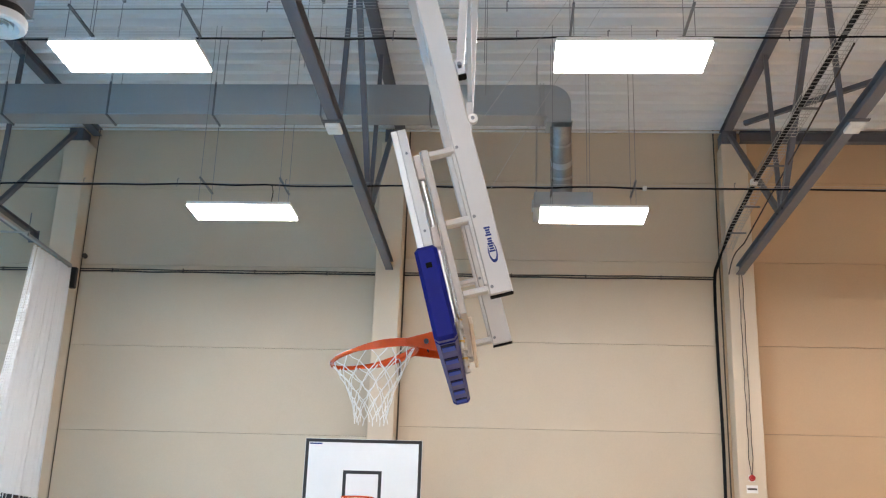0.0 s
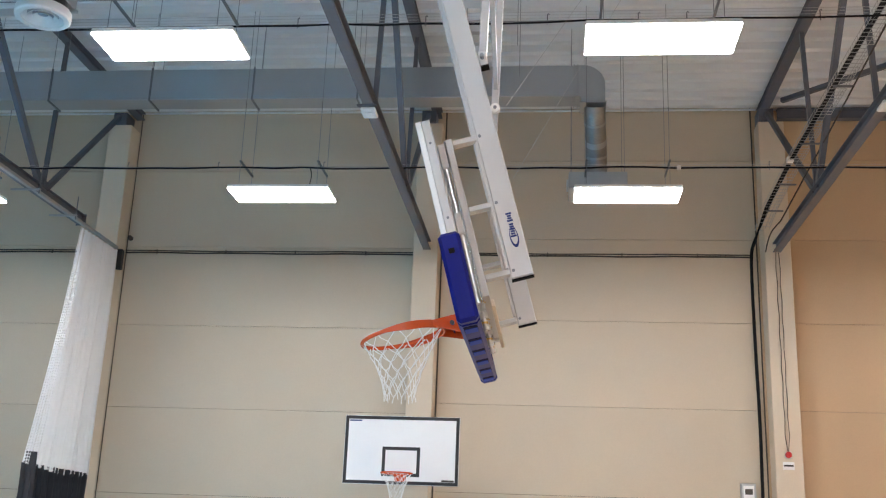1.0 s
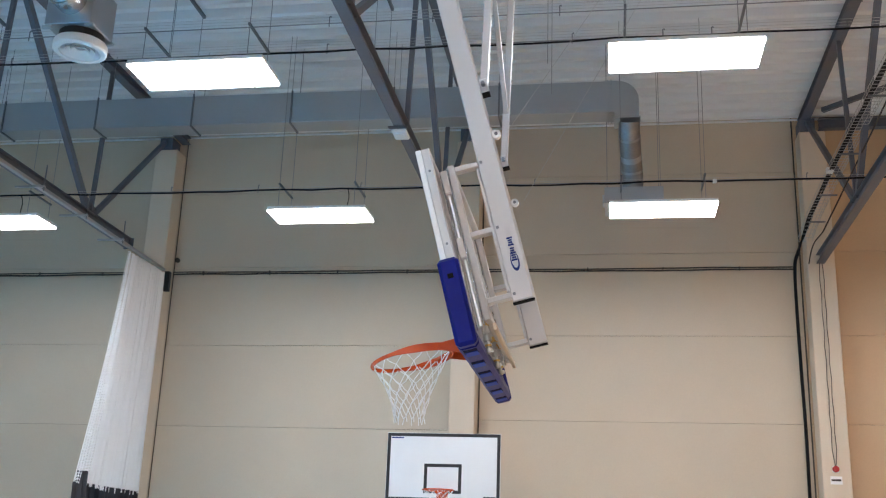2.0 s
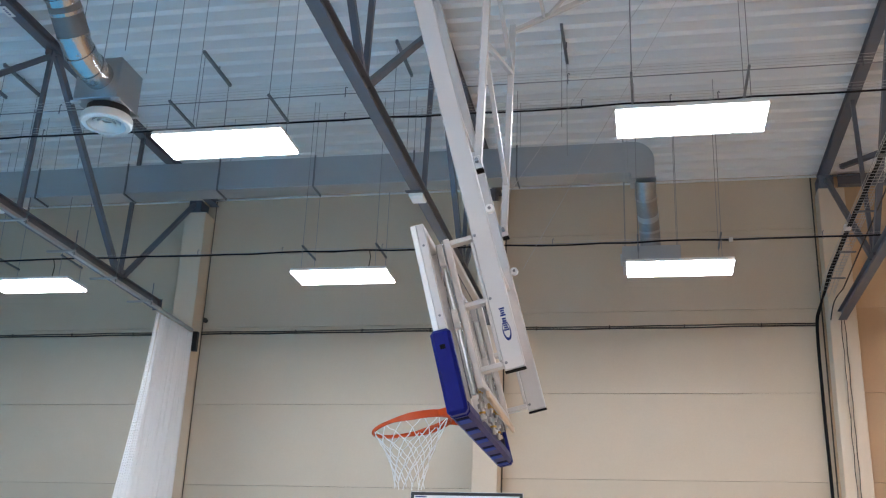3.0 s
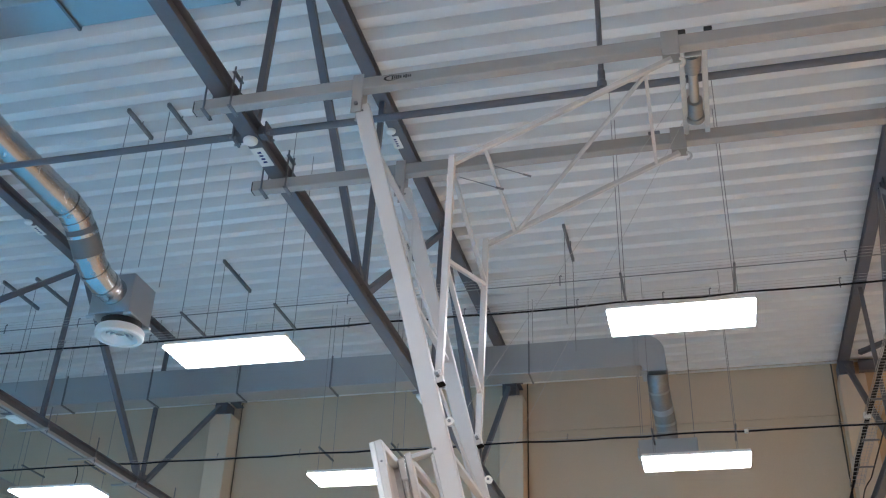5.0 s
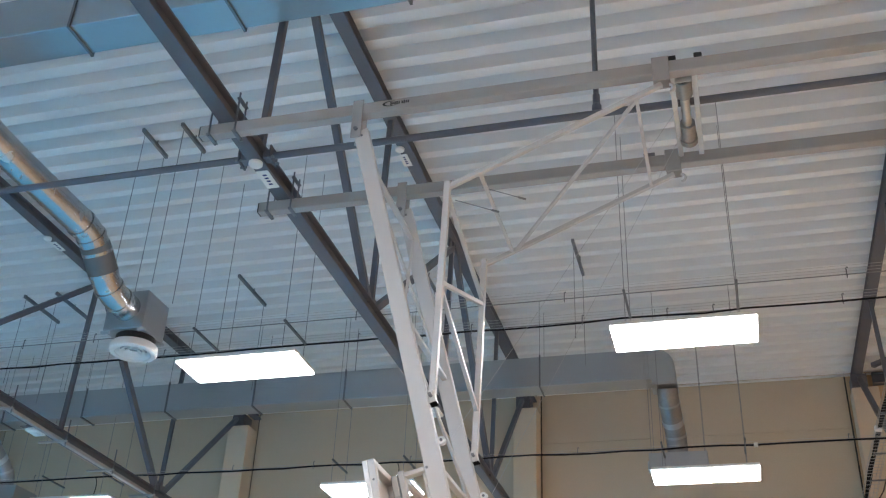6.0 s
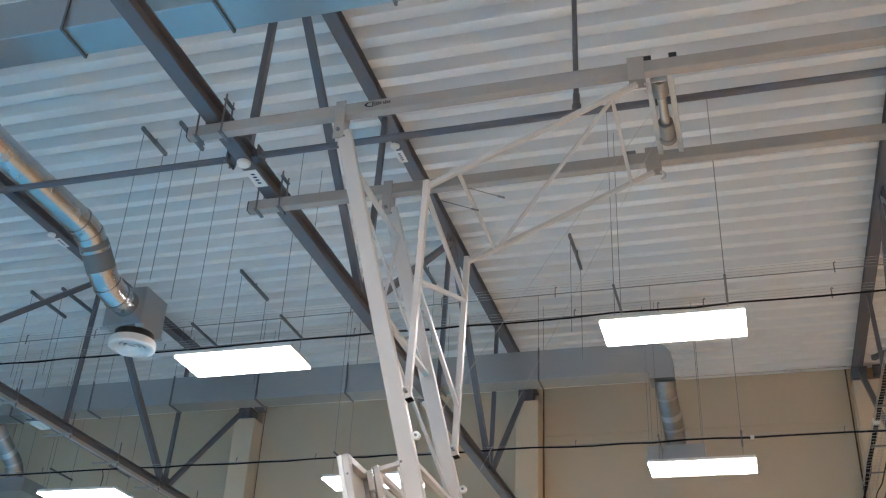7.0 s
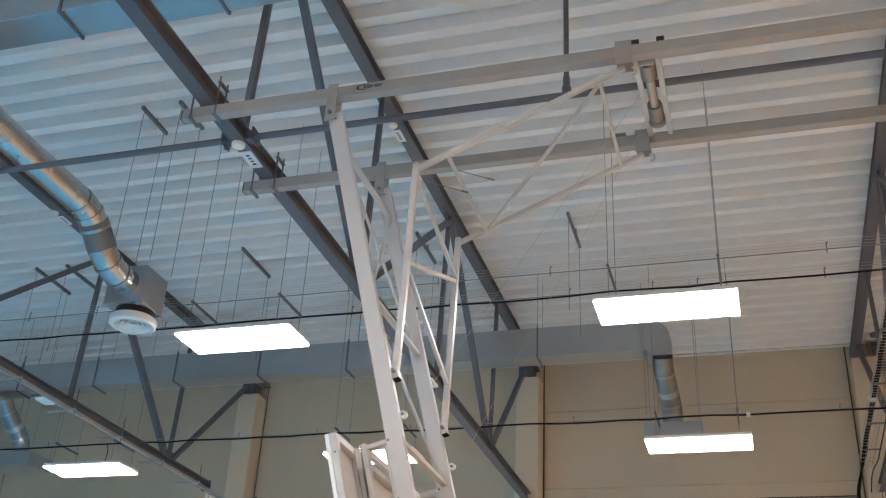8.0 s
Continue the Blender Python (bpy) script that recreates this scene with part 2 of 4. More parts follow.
# The far wall: a core, and on it cream sandwich panels with dark joints.
wall_north = tagged(part("wall_north", box(mesh(), WEST - 0.3, EAST + 0.3, WALL + 0.03, WALL + 0.3, 0, ROOF + 0.3), JOINT), "cream sandwich panel end wall with dark joints", "wall", kind="structure")
BAYS = ((-19.6, -13.6, 0.0), (-13.57, -7.50, -0.13), (-7.47, -1.625, -0.13), (-1.595, 3.885, 0.055), (3.915, 10.3, 0.065))
for x0, x1, off in BAYS:
    zs = [0.0] + [2.90 + off + 1.48 * i for i in range(-1, 5)] + [ROOF + 0.1]
    for z0, z1 in zip(zs, zs[1:]):
        if z1 - z0 > 0.05:
            # Panels past x 3 carry the warm light as colour.
            panel = part("panel", box(mesh(), x0, x1, WALL, WALL + 0.05, z0 + 0.0032, z1 - 0.0032, 0.003), CREAM_WARM_LIT if x0 > 3 else CREAM, wall_north)


def column(x, w=0.44, d=0.4):
    bm = box(mesh(), x - w / 2, x + w / 2, WALL - d, WALL - 0.004, 0, 9.47, 0.012)
    return tagged(part("column", bm, CREAM_COLUMN), "cream painted square concrete wall column", "column", "wall columns", "structure")


for x in (-7.72, -1.85, 4.165):
    column(x)
trim = tagged(part("trim", box(mesh(), WEST, EAST, WALL - 0.04, WALL - 0.003, ROOF - 0.012, ROOF + 0.02), WHITE_PLASTIC), "pale metal edge strip under the roof deck", "trim", kind="structure")


def roof_truss(x):
    """A lattice roof truss along y, with its end post on the column."""
    xt = x + (-0.07 if x > 0 else 0.06)
    xp = x - (0.18 if x < -5 else 0.06)
    th = thing("roof_truss", (x, WALL - 0.2, 9.47), "grey painted steel lattice roof truss", "roof truss", "roof trusses")
    part("bottom_chord", hbeam(mesh(), (x, SOUTH, 7.15), (x, 16.1 if x < -5 else 17.5, 7.15), 0.13, 0.16), STEEL, th)
    part("top_chord", hbeam(mesh(), (xt, SOUTH, 9.785), (xt, WALL - 0.03, 9.785), 0.16, 0.14), STEEL, th)
    part("bearing_plate", box(mesh(), xp - 0.13, xp + 0.13, WALL - 0.42, WALL - 0.06, 9.475, 9.71, 0.006), STEEL, th)
    part("end_plate", box(mesh(), x - 0.085, x + 0.085, (16.1 if x < -5 else 17.5) - 0.004, (16.1 if x < -5 else 17.5) + 0.012, 7.05, 7.25, 0.002), STEEL, th)
    lo, hi = 7.23, 9.715
    for i, y in enumerate((14.68, 11.75, 8.83, 5.89, 2.95, 0.0, -2.95, -5.9, -8.8)):
        part("vertical", bar(mesh(), (x, y, lo), (xt, y, hi), 0.06, 0.06, 0, (0, 1, 0)), STEEL, th)
    nodes = [17.45, 14.68, 11.75, 8.83, 5.89, 2.95, 0.0, -2.95, -5.9, -8.8]
    for i, (ya, yb) in enumerate(zip(nodes, nodes[1:])):
        za, zb = (hi - 0.12, lo) if i % 2 == 0 else (lo, hi)
        wide = 0.12 if i == 1 else 0.075
        part("diagonal", bar(mesh(), (xp if i == 0 else xt if i % 2 == 0 else x, ya - (0.05 if i % 2 == 0 else 0.1), za), (x if i % 2 == 0 else xt, yb + 0.1, zb), 0.075, wide), STEEL, th)
        part("gusset", box(mesh(), (x if i % 2 == 0 else xt) - 0.006, (x if i % 2 == 0 else xt) + 0.006, yb - 0.16, yb + 0.16, *((lo - 0.002, lo + 0.13) if i % 2 == 0 else (hi - 0.13, hi + 0.002))), STEEL, th)
    return th


for x in TRUSS_X:
    roof_truss(x)


def brace_tube(x0, x1, y=5.87, z=7.125):
    th = thing("brace_tube", ((x0 + x1) / 2, y, z), "dark grey steel bracing tube between the trusses", "brace", "brace tubes")
    part("tube", tube(mesh(), ((x0 + 0.06, y, z), (x1 - 0.06, y, z)), 0.03, 14), STEEL, th, smooth=True)
    for x, s in ((x0, 1), (x1, -1)):
        part("end_plate", box(mesh(), min(x + s * 0.045, x + s * 0.06), max(x + s * 0.045, x + s * 0.06), y - 0.075, y + 0.075, z - 0.065, z + 0.065, 0.003), STEEL, th)
        part("lug", box(mesh(), min(x - s * 0.02, x + s * 0.044), max(x - s * 0.02, x + s * 0.044), y - 0.045, y + 0.045, z - 0.04, z + 0.04, 0.003), STEEL, th)
        for dy in (-0.05, 0.05):
            part("bolt", tube(mesh(), ((x + s * 0.03, y + dy, z - 0.045), (x + s * 0.085, y + dy, z - 0.045)), 0.012, 6), ZINC, th)


brace_tube(TRUSS_X[0] + 0.09, TRUSS_X[1] - 0.09)
brace_tube(TRUSS_X[1] + 0.09, TRUSS_X[2] - 0.09)

# An eave beam over the last bay, and the slanting roof tie that meets it.
eave_beam = tagged(part("eave_beam", hbeam(mesh(), (4.34, WALL - 0.12, 9.72), (EAST, WALL - 0.12, 9.72), 0.14, 0.2), STEEL), "dark grey steel eave beam along the wall head", "beam")
roof_tie = tagged(part("roof_tie", bar(mesh(), (4.3, 17.15, 9.72), (9.9, 11.7, 9.72), 0.08, 0.08, 0.004), STEEL), "dark grey square steel tie under the roof", "brace")


# ---- lamps, ducts ----
def led_panel_light(x, y, z=6.97):
    """A wide flat lamp of 1.5 by 0.6 metres, hung on wires from two short rails."""
    th = thing("led_panel_light", (x, y, z), "lit white rectangular LED panel lamp on thin wires", "ceiling lamp", "hall lamps")
    w, d = 1.47, 0.585
    part("housing", box(mesh(), x - w / 2 - 0.015, x + w / 2 + 0.015, y - d / 2 - 0.015, y + d / 2 + 0.015, z + 0.0205, z + 0.07, 0.008), WHITE_PLASTIC, th)
    part("diffuser", box(mesh(), x - w / 2 - 0.012, x + w / 2 + 0.012, y - d / 2 - 0.012, y + d / 2 + 0.012, z - 0.004, z + 0.02, 0.003), GLOW, th, "glowing white diffuser")
    for s in (-0.58, 0.58):
        part("bracket", bar(mesh(), (x + s, y - 0.33, z + 0.42), (x + s, y + 0.33, z + 0.42), 0.025, 0.025), ZINC, th)
        for e in (-0.3, 0.3):
            part("wire", tube(mesh(), ((x + s, y + e, z + 0.07), (x + s, y + e, ROOF)), 0.0042, 5), WIRE, th)
    return th


lamp = led_panel_light(-3.62, 9.61)
# The pair at x 6.9 is unseen, added beside the others.
for x, y in ((1.43, 9.61), (-3.62, 14.32), (1.42, 14.32), (-8.87, 14.4), (-9.0, 9.61), (6.9, 9.61), (6.9, 14.32)):
    copy_thing(lamp, Matrix.Translation((x, y, 6.97)))
# Unseen rows further back, added to light the hall.
for y in (0.2, -4.5, -9.2, -13.6):
    for x in (-14.2, -9.0, -3.62, 1.43, 6.9):
        copy_thing(lamp, Matrix.Translation((x, y, 6.97)))


def duct(y, x0, x1, joints, z0, z1):
    """A rectangular sheet-metal duct along x, in sections with flanged straps."""
    d = 0.37
    th = thing("air_duct", ((x0 + x1) / 2, y, z0), "galvanised rectangular sheet metal air duct", "air duct", "air ducts")
    xs = [x0] + [j for j in joints if x0 < j < x1] + [x1]
    for a, b in zip(xs, xs[1:]):
        part("section", box(mesh(), a + 0.002, b - 0.002, y - d / 2, y + d / 2, z0, z1, 0.006), GALV, th)
    for j in xs[1:-1]:
        bm = mesh()
        box(bm, j - 0.012, j + 0.012, y - d / 2 - 0.02, y + d / 2 + 0.02, z0 - 0.025, z0 - 0.002)
        for s in (-1, 1):
            box(bm, j - 0.012, j + 0.012, y + s * (d / 2 + 0.011) - 0.009, y + s * (d / 2 + 0.011) + 0.009, z0 - 0.002, z1 + 0.03)
        part("strap", bm, ZINC, th)
        for s in (-1, 1):
            part("hanger_wire", tube(mesh(), ((j, y + s * 0.2, z1), (j, y + s * 0.2, ROOF)), 0.0042, 5), WIRE, th)
    return th


far_duct = duct(14.23, -19.0, 0.66, [-4.13 + 1.6 * k for k in range(-9, 4)], 8.41, 8.90)
near_duct = duct(5.39, -19.0, 6.0, [-3.52 + 1.53 * k for k in range(-10, 7)], 8.34, 8.80)


# The far duct ends in a bend down; round pipes drop from it to outlet boxes.
bm = mesh()
D = 0.185
steps = [(0.664, 8.41, 0.664, 8.90), (0.72, 8.41, 0.80, 8.90)]
for k in range(1, 10):
    a = math.pi / 2 * k / 9
    steps.append((0.72 + 0.05 * math.sin(a), 8.36 + 0.05 * math.cos(a), 0.80 + 0.31 * math.sin(a), 8.59 + 0.31 * math.cos(a)))
steps.append((0.77, 8.33, 1.11, 8.33))
inner = [[bm.verts.new((x, 14.23 + s * D, z)) for s in (-1, 1)] for x, z, _, _ in steps]
outer = [[bm.verts.new((x, 14.23 + s * D, z)) for s in (-1, 1)] for _, _, x, z in steps]
for i in range(len(steps) - 1):
    bm.faces.new((inner[i][0], inner[i + 1][0], inner[i + 1][1], inner[i][1]))
    bm.faces.new((outer[i][0], outer[i][1], outer[i + 1][1], outer[i + 1][0]))
    for s in (0, 1):
        bm.faces.new((inner[i][s], outer[i][s], outer[i + 1][s], inner[i + 1][s]))
bm.faces.new((inner[-1][0], outer[-1][0], outer[-1][1], inner[-1][1]))
bmesh.ops.recalc_face_normals(bm, faces=bm.faces[:])
elbow = part("elbow", bm, GALV, far_duct)
for x in (0.665, 0.715):
    part("seam", box(mesh(), x - 0.008, x + 0.008, 14.03, 14.43, 8.395, 8.915, 0.003), GALV, elbow)
part("flange", box(mesh(), 0.75, 1.13, 14.03, 14.43, 8.305, 8.328, 0.003), GALV, elbow)


def rings(points, r):
    """Raised seams round a pipe at the given points: each with the way the pipe runs there."""
    bm = mesh()
    for p, d in points:
        p, d = Vector(p), Vector(d).normalized()
        tube(bm, (p - d * 0.018, p - d * 0.012, p + d * 0.012, p + d * 0.018), r, 24)
    return bm


def drop_pipe(x):
    """A round spiral pipe from the far duct down to a square outlet box."""
    th = thing("duct_outlet", (x + 0.05, 15.0, 7.0), "round zinc drop pipe with a sheet metal outlet box", "air outlet", "duct outlets")
    run = curve(((x, 14.23, 8.32), (x, 14.3, 8.2), (x + 0.02, 14.55, 8.0), (x + 0.04, 14.78, 7.84), (x + 0.05, 14.9, 7.68), (x + 0.05, 14.94, 7.47)), 6)
    part("pipe", tube(mesh(), run, 0.155, 24, True), DULL_ZINC, th, smooth=True)
    for k in (8, 20):
        part("collar", rings([(run[k], run[k + 1] - run[k])], 0.163), GALV, th)
    part("foil_band", tube(mesh(), run[13:16], 0.159, 24), BRIGHT_ZINC, th, "bright foil tape band", True)
    part("box", box(mesh(), x - 0.37, x + 0.49, 14.68, 15.32, 7.23, 7.48, 0.006), GALV, th)
    part("damper", box(mesh(), x - 0.40, x - 0.372, 14.8, 15.0, 7.27, 7.4, 0.004), BRIGHT_ZINC, th)
    for dx, y in ((-0.33, 14.72), (0.45, 14.72), (-0.33, 15.28), (0.45, 15.28)):
        part("hanger_wire", tube(mesh(), ((x + dx, y, 7.49), (x + dx, y, ROOF)), 0.0042, 5), WIRE, th)


drop_pipe(0.97)
drop_pipe(-10.9)

# The round outlet on a bent spiral pipe that comes from the near duct.
vent = thing("round_air_outlet", (-4.65, 8.85, 6.9), "white round air diffuser under a sheet metal box with spiral pipe", "air outlet")
run = curve(((-4.65, 5.39, 8.34), (-4.65, 5.42, 8.05), (-4.65, 5.68, 7.84), (-4.65, 6.05, 7.79), (-4.65, 6.8, 7.78), (-4.65, 7.42, 7.775)), 12)
part("pipe", tube(mesh(), run, 0.155, 26, True, 0.004), SPIRAL, vent, "ribbed spiral zinc pipe", True)
low = [Vector((-4.65, y, z)) for y, z in ((7.42, 7.775), (7.53, 7.77), (7.64, 7.74), (7.73, 7.69), (7.80, 7.64), (7.99, 7.475), (8.06, 7.42), (8.15, 7.375), (8.26, 7.345), (8.37, 7.335), (8.57, 7.33))]
part("bend", tube(mesh(), low[:4], 0.158, 26), SPIRAL, vent, "segmented zinc pipe bend", True)
part("sleeve", tube(mesh(), low[3:6], 0.164, 26), SLEEVE, vent, "dull grey pipe sleeve", True)
part("bend", tube(mesh(), low[5:], 0.158, 26), SPIRAL, vent, "segmented zinc pipe bend", True)
for k in (0, 2, 4, 5, 7, 9):
    part("collar", rings([(low[k], low[k + 1] - low[max(k - 1, 0)])], 0.168), SPIRAL, vent)
for x, y in ((-4.9, 8.6), (-4.44, 8.6), (-4.9, 9.01), (-4.44, 9.01)):
    part("lug", box(mesh(), x - 0.05, x + 0.05, y - 0.02, y + 0.02, 7.05, 7.079, 0.003), BRIGHT_ZINC, vent)
part("box", box(mesh(), -4.92, -4.42, 8.57, 9.04, 7.08, 7.55, 0.006), GALV, vent)
part("neck", tube(mesh(), ((-4.65, 8.84, 7.08), (-4.65, 8.84, 6.99)), 0.225, 28), BLACK, vent)


def lathe(profile, centre, seg=40):
    """A turned shape about an upright line: rows of radius and height."""
    bm = mesh()
    rows = [[bm.verts.new((centre[0] + r * math.cos(2 * math.pi * k / seg), centre[1] + r * math.sin(2 * math.pi * k / seg), centre[2] + z)) for k in range(seg)] for r, z in profile]
    for a, b in zip(rows, rows[1:]):
        for k in range(seg):
            bm.faces.new((a[k], a[(k + 1) % seg], b[(k + 1) % seg], b[k]))
    bmesh.ops.recalc_face_normals(bm, faces=bm.faces[:])
    return bm


part("diffuser_ring", lathe(((0.20, 0.10), (0.258, 0.10), (0.268, 0.085), (0.268, 0.015), (0.252, 0.0), (0.206, 0.0), (0.195, 0.02), (0.20, 0.10)), (-4.65, 8.84, 6.89)), WHITE_PLASTIC, vent, "", True)
for r in (0.05, 0.10, 0.15):
    part("cone", lathe(((r, 0.05), (r + 0.045, 0.012), (r + 0.048, 0.016), (r + 0.006, 0.056), (r, 0.05)), (-4.65, 8.84, 6.89)), WHITE_PLASTIC, vent, "", True)
part("plate", lathe(((0.0001, 0.06), (0.2, 0.06), (0.2, 0.065), (0.0001, 0.065)), (-4.65, 8.84, 6.89)), GALV, vent)


def roof_hanger(x, y0, y1, low):
    th = thing("roof_hanger", (x, (y0 + y1) / 2, ROOF), "short zinc channel under the deck with two thin wires", "hanger", "roof hangers")
    part("channel", box(mesh(), x - 0.02, x + 0.02, y0, y1, ROOF - 0.06, ROOF - 0.005, 0.004), ZINC, th)
    for y in (y0 + 0.06, y1 - 0.06):
        part("wire", tube(mesh(), ((x, y, ROOF - 0.06), (x, y, low)), 0.0048, 5), WIRE, th)
    part("bolt", tube(mesh(), ((x + 0.03, (y0 + y1) / 2, ROOF + 0.02), (x + 0.03, (y0 + y1) / 2, ROOF - 0.09)), 0.009, 6), ZINC, th)


for x, y0, y1, low in ((-4.92, 8.47, 9.08, 7.6), (-4.38, 8.47, 9.08, 7.6), (-5.35, 12.23, 13.26, 8.3), (-0.1, 12.18, 13.21, 8.3), (-2.45, 12.3, 13.3, 8.3), (-8.6, 12.2, 13.2, 8.3), (-9.2, 12.2, 13.2, 8.3)):
    roof_hanger(x, y0, y1, low)


# ---- cable runs ----
def sag_line(x0, x1, y, z, dip=0.03, seed=0):
    """A cable along x that hangs a little between its clips."""
    rng, pts, x = random.Random(seed), [], x0
    while x < x1:
        pts.append((x, y + rng.uniform(-0.012, 0.012), z + rng.uniform(-dip, dip) * 0.4))
        x += 0.45
    return pts + [(x1, y, z)]


def cable_run(y, z, r, seed, hooks):
    th = thing("cable_run", (-2, y, z), "black lamp cable tied along a tight steel wire", "cable", "cable runs")
    part("steel_wire", tube(mesh(), ((-19.5, y + 0.02, z + 0.02), (4.17, y + 0.02, z + 0.02), (10.2, y + 0.02, z + 0.02)), 0.006, 6), WIRE, th)
    if r:
        part("cable", tube(mesh(), sag_line(-19.5, 10.2, y, z, 0.03, seed), r, 6), CABLE, th)
    for k in range(3 if y < 11 else 1):
        part("strand", tube(mesh(), ((-19.5, y + 0.02, z + 0.055 + 0.035 * k), (10.2, y + 0.02, z + 0.055 + 0.035 * k)), 0.0022, 5), WHITE, th, "thin pale strand")
    for x in hooks:
        bm = mesh()
        tube(bm, ((x, y, z - 0.03), (x, y, z + 0.085), (x + 0.012, y, z + 0.095), (x + 0.018, y, z + 0.08)), 0.006, 6)
        part("clip", bm, ZINC, th)


cable_run(9.38, 7.39, 0.0, 1, [-6.6, -5.6, -2.2, -1.1, 0.2, 3.1, 3.9])
cable_run(10.02, 7.42, 0.011, 2, [-6.2, -5.0, -2.4, -1.0, 0.3, 1.25, 1.75, 3.1])
cable_run(14.2, 7.36, 0.013, 3, [-9.7, -6.0, -4.6, -3.0, -0.4, 2.0, 3.4])
for x, y in ((-3.2, 14.2), (-8.5, 14.2), (-3.2, 10.02), (1.9, 10.02)):
    tagged(part("lamp_lead", tube(mesh(), curve(((x, y, 7.37), (x + 0.02, y + 0.03, 7.25), (x - 0.02, y + 0.06, 7.04)), 5), 0.007, 6), CABLE), "short black lead from cable run to lamp", "cable", "lamp leads")
junction_box = tagged(part("junction_box", box(mesh(), 2.12, 2.175, 14.17, 14.23, 7.33, 7.385, 0.006), WHITE_PLASTIC), "small white junction box on the cable run", "junction box")


# ---- the ceiling-mounted basketball unit, half folded up ----
HINGE = (-0.70, 6.785)
LEAN_BACK = radians(14.7)
RAIL_Y = (5.295, 6.43)
MID_Y = 5.86


def swing(s, u, y):
    """A place on the swinging frame: s down along the arms from the hinge, u off them (away from the board)."""
    return Vector((HINGE[0] + s * math.sin(LEAN_BACK) + u * math.cos(LEAN_BACK), y, HINGE[1] - s * math.cos(LEAN_BACK) + u * math.sin(LEAN_BACK)))


SWING = Matrix.Translation((HINGE[0], 0, HINGE[1])) @ Matrix(((math.cos(LEAN_BACK), 0, math.sin(LEAN_BACK), 0), (0, 1, 0, 0), (math.sin(LEAN_BACK), 0, -math.cos(LEAN_BACK), 0), (0, 0, 0, 1)))


def sbox(bm, u0, u1, y0, y1, s0, s1, bevel=0.0):
    """A box in the swinging frame's own directions."""
    box(bm, u0, u1, y0, y1, s0, s1, bevel, SWING)
    return bm


def flipped(bm):
    bmesh.ops.reverse_faces(bm, faces=bm.faces[:])
    return bm


unit = thing("basketball_unit", (HINGE[0], MID_Y, 7.03), "white ceiling-mounted folding basketball unit, partly raised", "basketball hoop")

for y in RAIL_Y:
    rail = part("rail", box(mesh(), -2.03, 4.42, y - 0.042, y + 0.042, 6.93, 7.035, 0.006), WHITE_RAIL, unit, "light grey square steel rail")
    part("end_cap", box(mesh(), -2.038, -2.028, y - 0.038, y + 0.038, 6.935, 7.03), BLACK, rail)
    for tx in (-1.825, 4.15):
        for dx in (-0.11, 0.11):
            bm = mesh()
            for dy in (-0.06, 0.06):
                tube(bm, ((tx + dx, y + dy, 6.905), (tx + dx, y + dy, 7.3)), 0.008, 6)
            bar(bm, (tx + dx, y - 0.075, 6.92), (tx + dx, y + 0.075, 6.92), 0.03, 0.01)
            bar(bm, (tx + dx, y - 0.075, 7.242), (tx + dx, y + 0.075, 7.242), 0.03, 0.012)
            part("clamp", bm, ZINC, unit, "threaded rod clamp round the truss chord")
    bracket = part("hinge_bracket", box(mesh(), HINGE[0] - 0.042, HINGE[0] + 0.042, y - 0.056, y - 0.044, 6.71, 7.06, 0.004), WHITE_RAIL, unit)
    part("hinge_bracket", box(mesh(), HINGE[0] - 0.042, HINGE[0] + 0.042, y + 0.044, y + 0.056, 6.71, 7.06, 0.004), WHITE_RAIL, unit)
    part("bolt", tube(mesh(), ((HINGE[0], y - 0.07, HINGE[1]), (HINGE[0], y + 0.07, HINGE[1])), 0.016, 10), ZINC, unit)
    arm = part("arm", flipped(sbox(mesh(), -0.03, 0.085, y - 0.03, y + 0.03, 0.0, 3.54, 0.006)), WHITE, unit)
    part("end_cap", flipped(sbox(mesh(), -0.031, 0.086, y - 0.022, y + 0.022, 3.5415, 3.548)), MATT_BLACK, arm, "black plastic end cap")

# The ladder frames between the arms and the board.
for y in RAIL_Y:
    bm = mesh()
    sbox(bm, -0.198, -0.163, y - 0.03, y + 0.03, 2.70, 3.60, 0.004)
    part("guide_post", flipped(bm), WHITE, unit)
    for s in (2.73, 3.12, 3.50):
        part("rung", flipped(sbox(mesh(), -0.162, -0.0315, y - 0.028, y + 0.03, s - 0.015, s + 0.015, 0.004)), WHITE, unit)
    part("inner_post", flipped(sbox(mesh(), -0.048, -0.0315, y - 0.0265, y + 0.0265, 2.755, 3.48, 0.003)), WHITE, unit)
    part("slider", flipped(sbox(mesh(), -0.248, -0.203, y - 0.035, y + 0.035, 2.72, 2.86, 0.008)), WHITE, unit)
    part("slider", flipped(sbox(mesh(), -0.248, -0.203, y - 0.035, y + 0.035, 3.12, 3.24, 0.008)), WHITE, unit)
    part("guide_rail", flipped(sbox(mesh(), -0.208, -0.1995, y - 0.034, y - 0.012, 2.71, 3.62, 0.002)), SPIRAL, unit, "bright aluminium guide rail")
    part("guide_rail", flipped(sbox(mesh(), -0.249, -0.241, y - 0.03, y - 0.016, 2.74, 3.64, 0.002)), SPIRAL, unit, "bright aluminium guide rail")
    part("chrome_rod", tube(mesh(), (swing(2.80, -0.226, y), swing(3.62, -0.226, y)), 0.014, 10), CHROME, unit, "polished steel guide rod", True)
for s in (2.74, 3.56):
    part("cross_bar", flipped(sbox(mesh(), -0.198, -0.163, RAIL_Y[0] + 0.03, RAIL_Y[1] - 0.03, s - 0.025, s + 0.025, 0.004)), WHITE, unit)

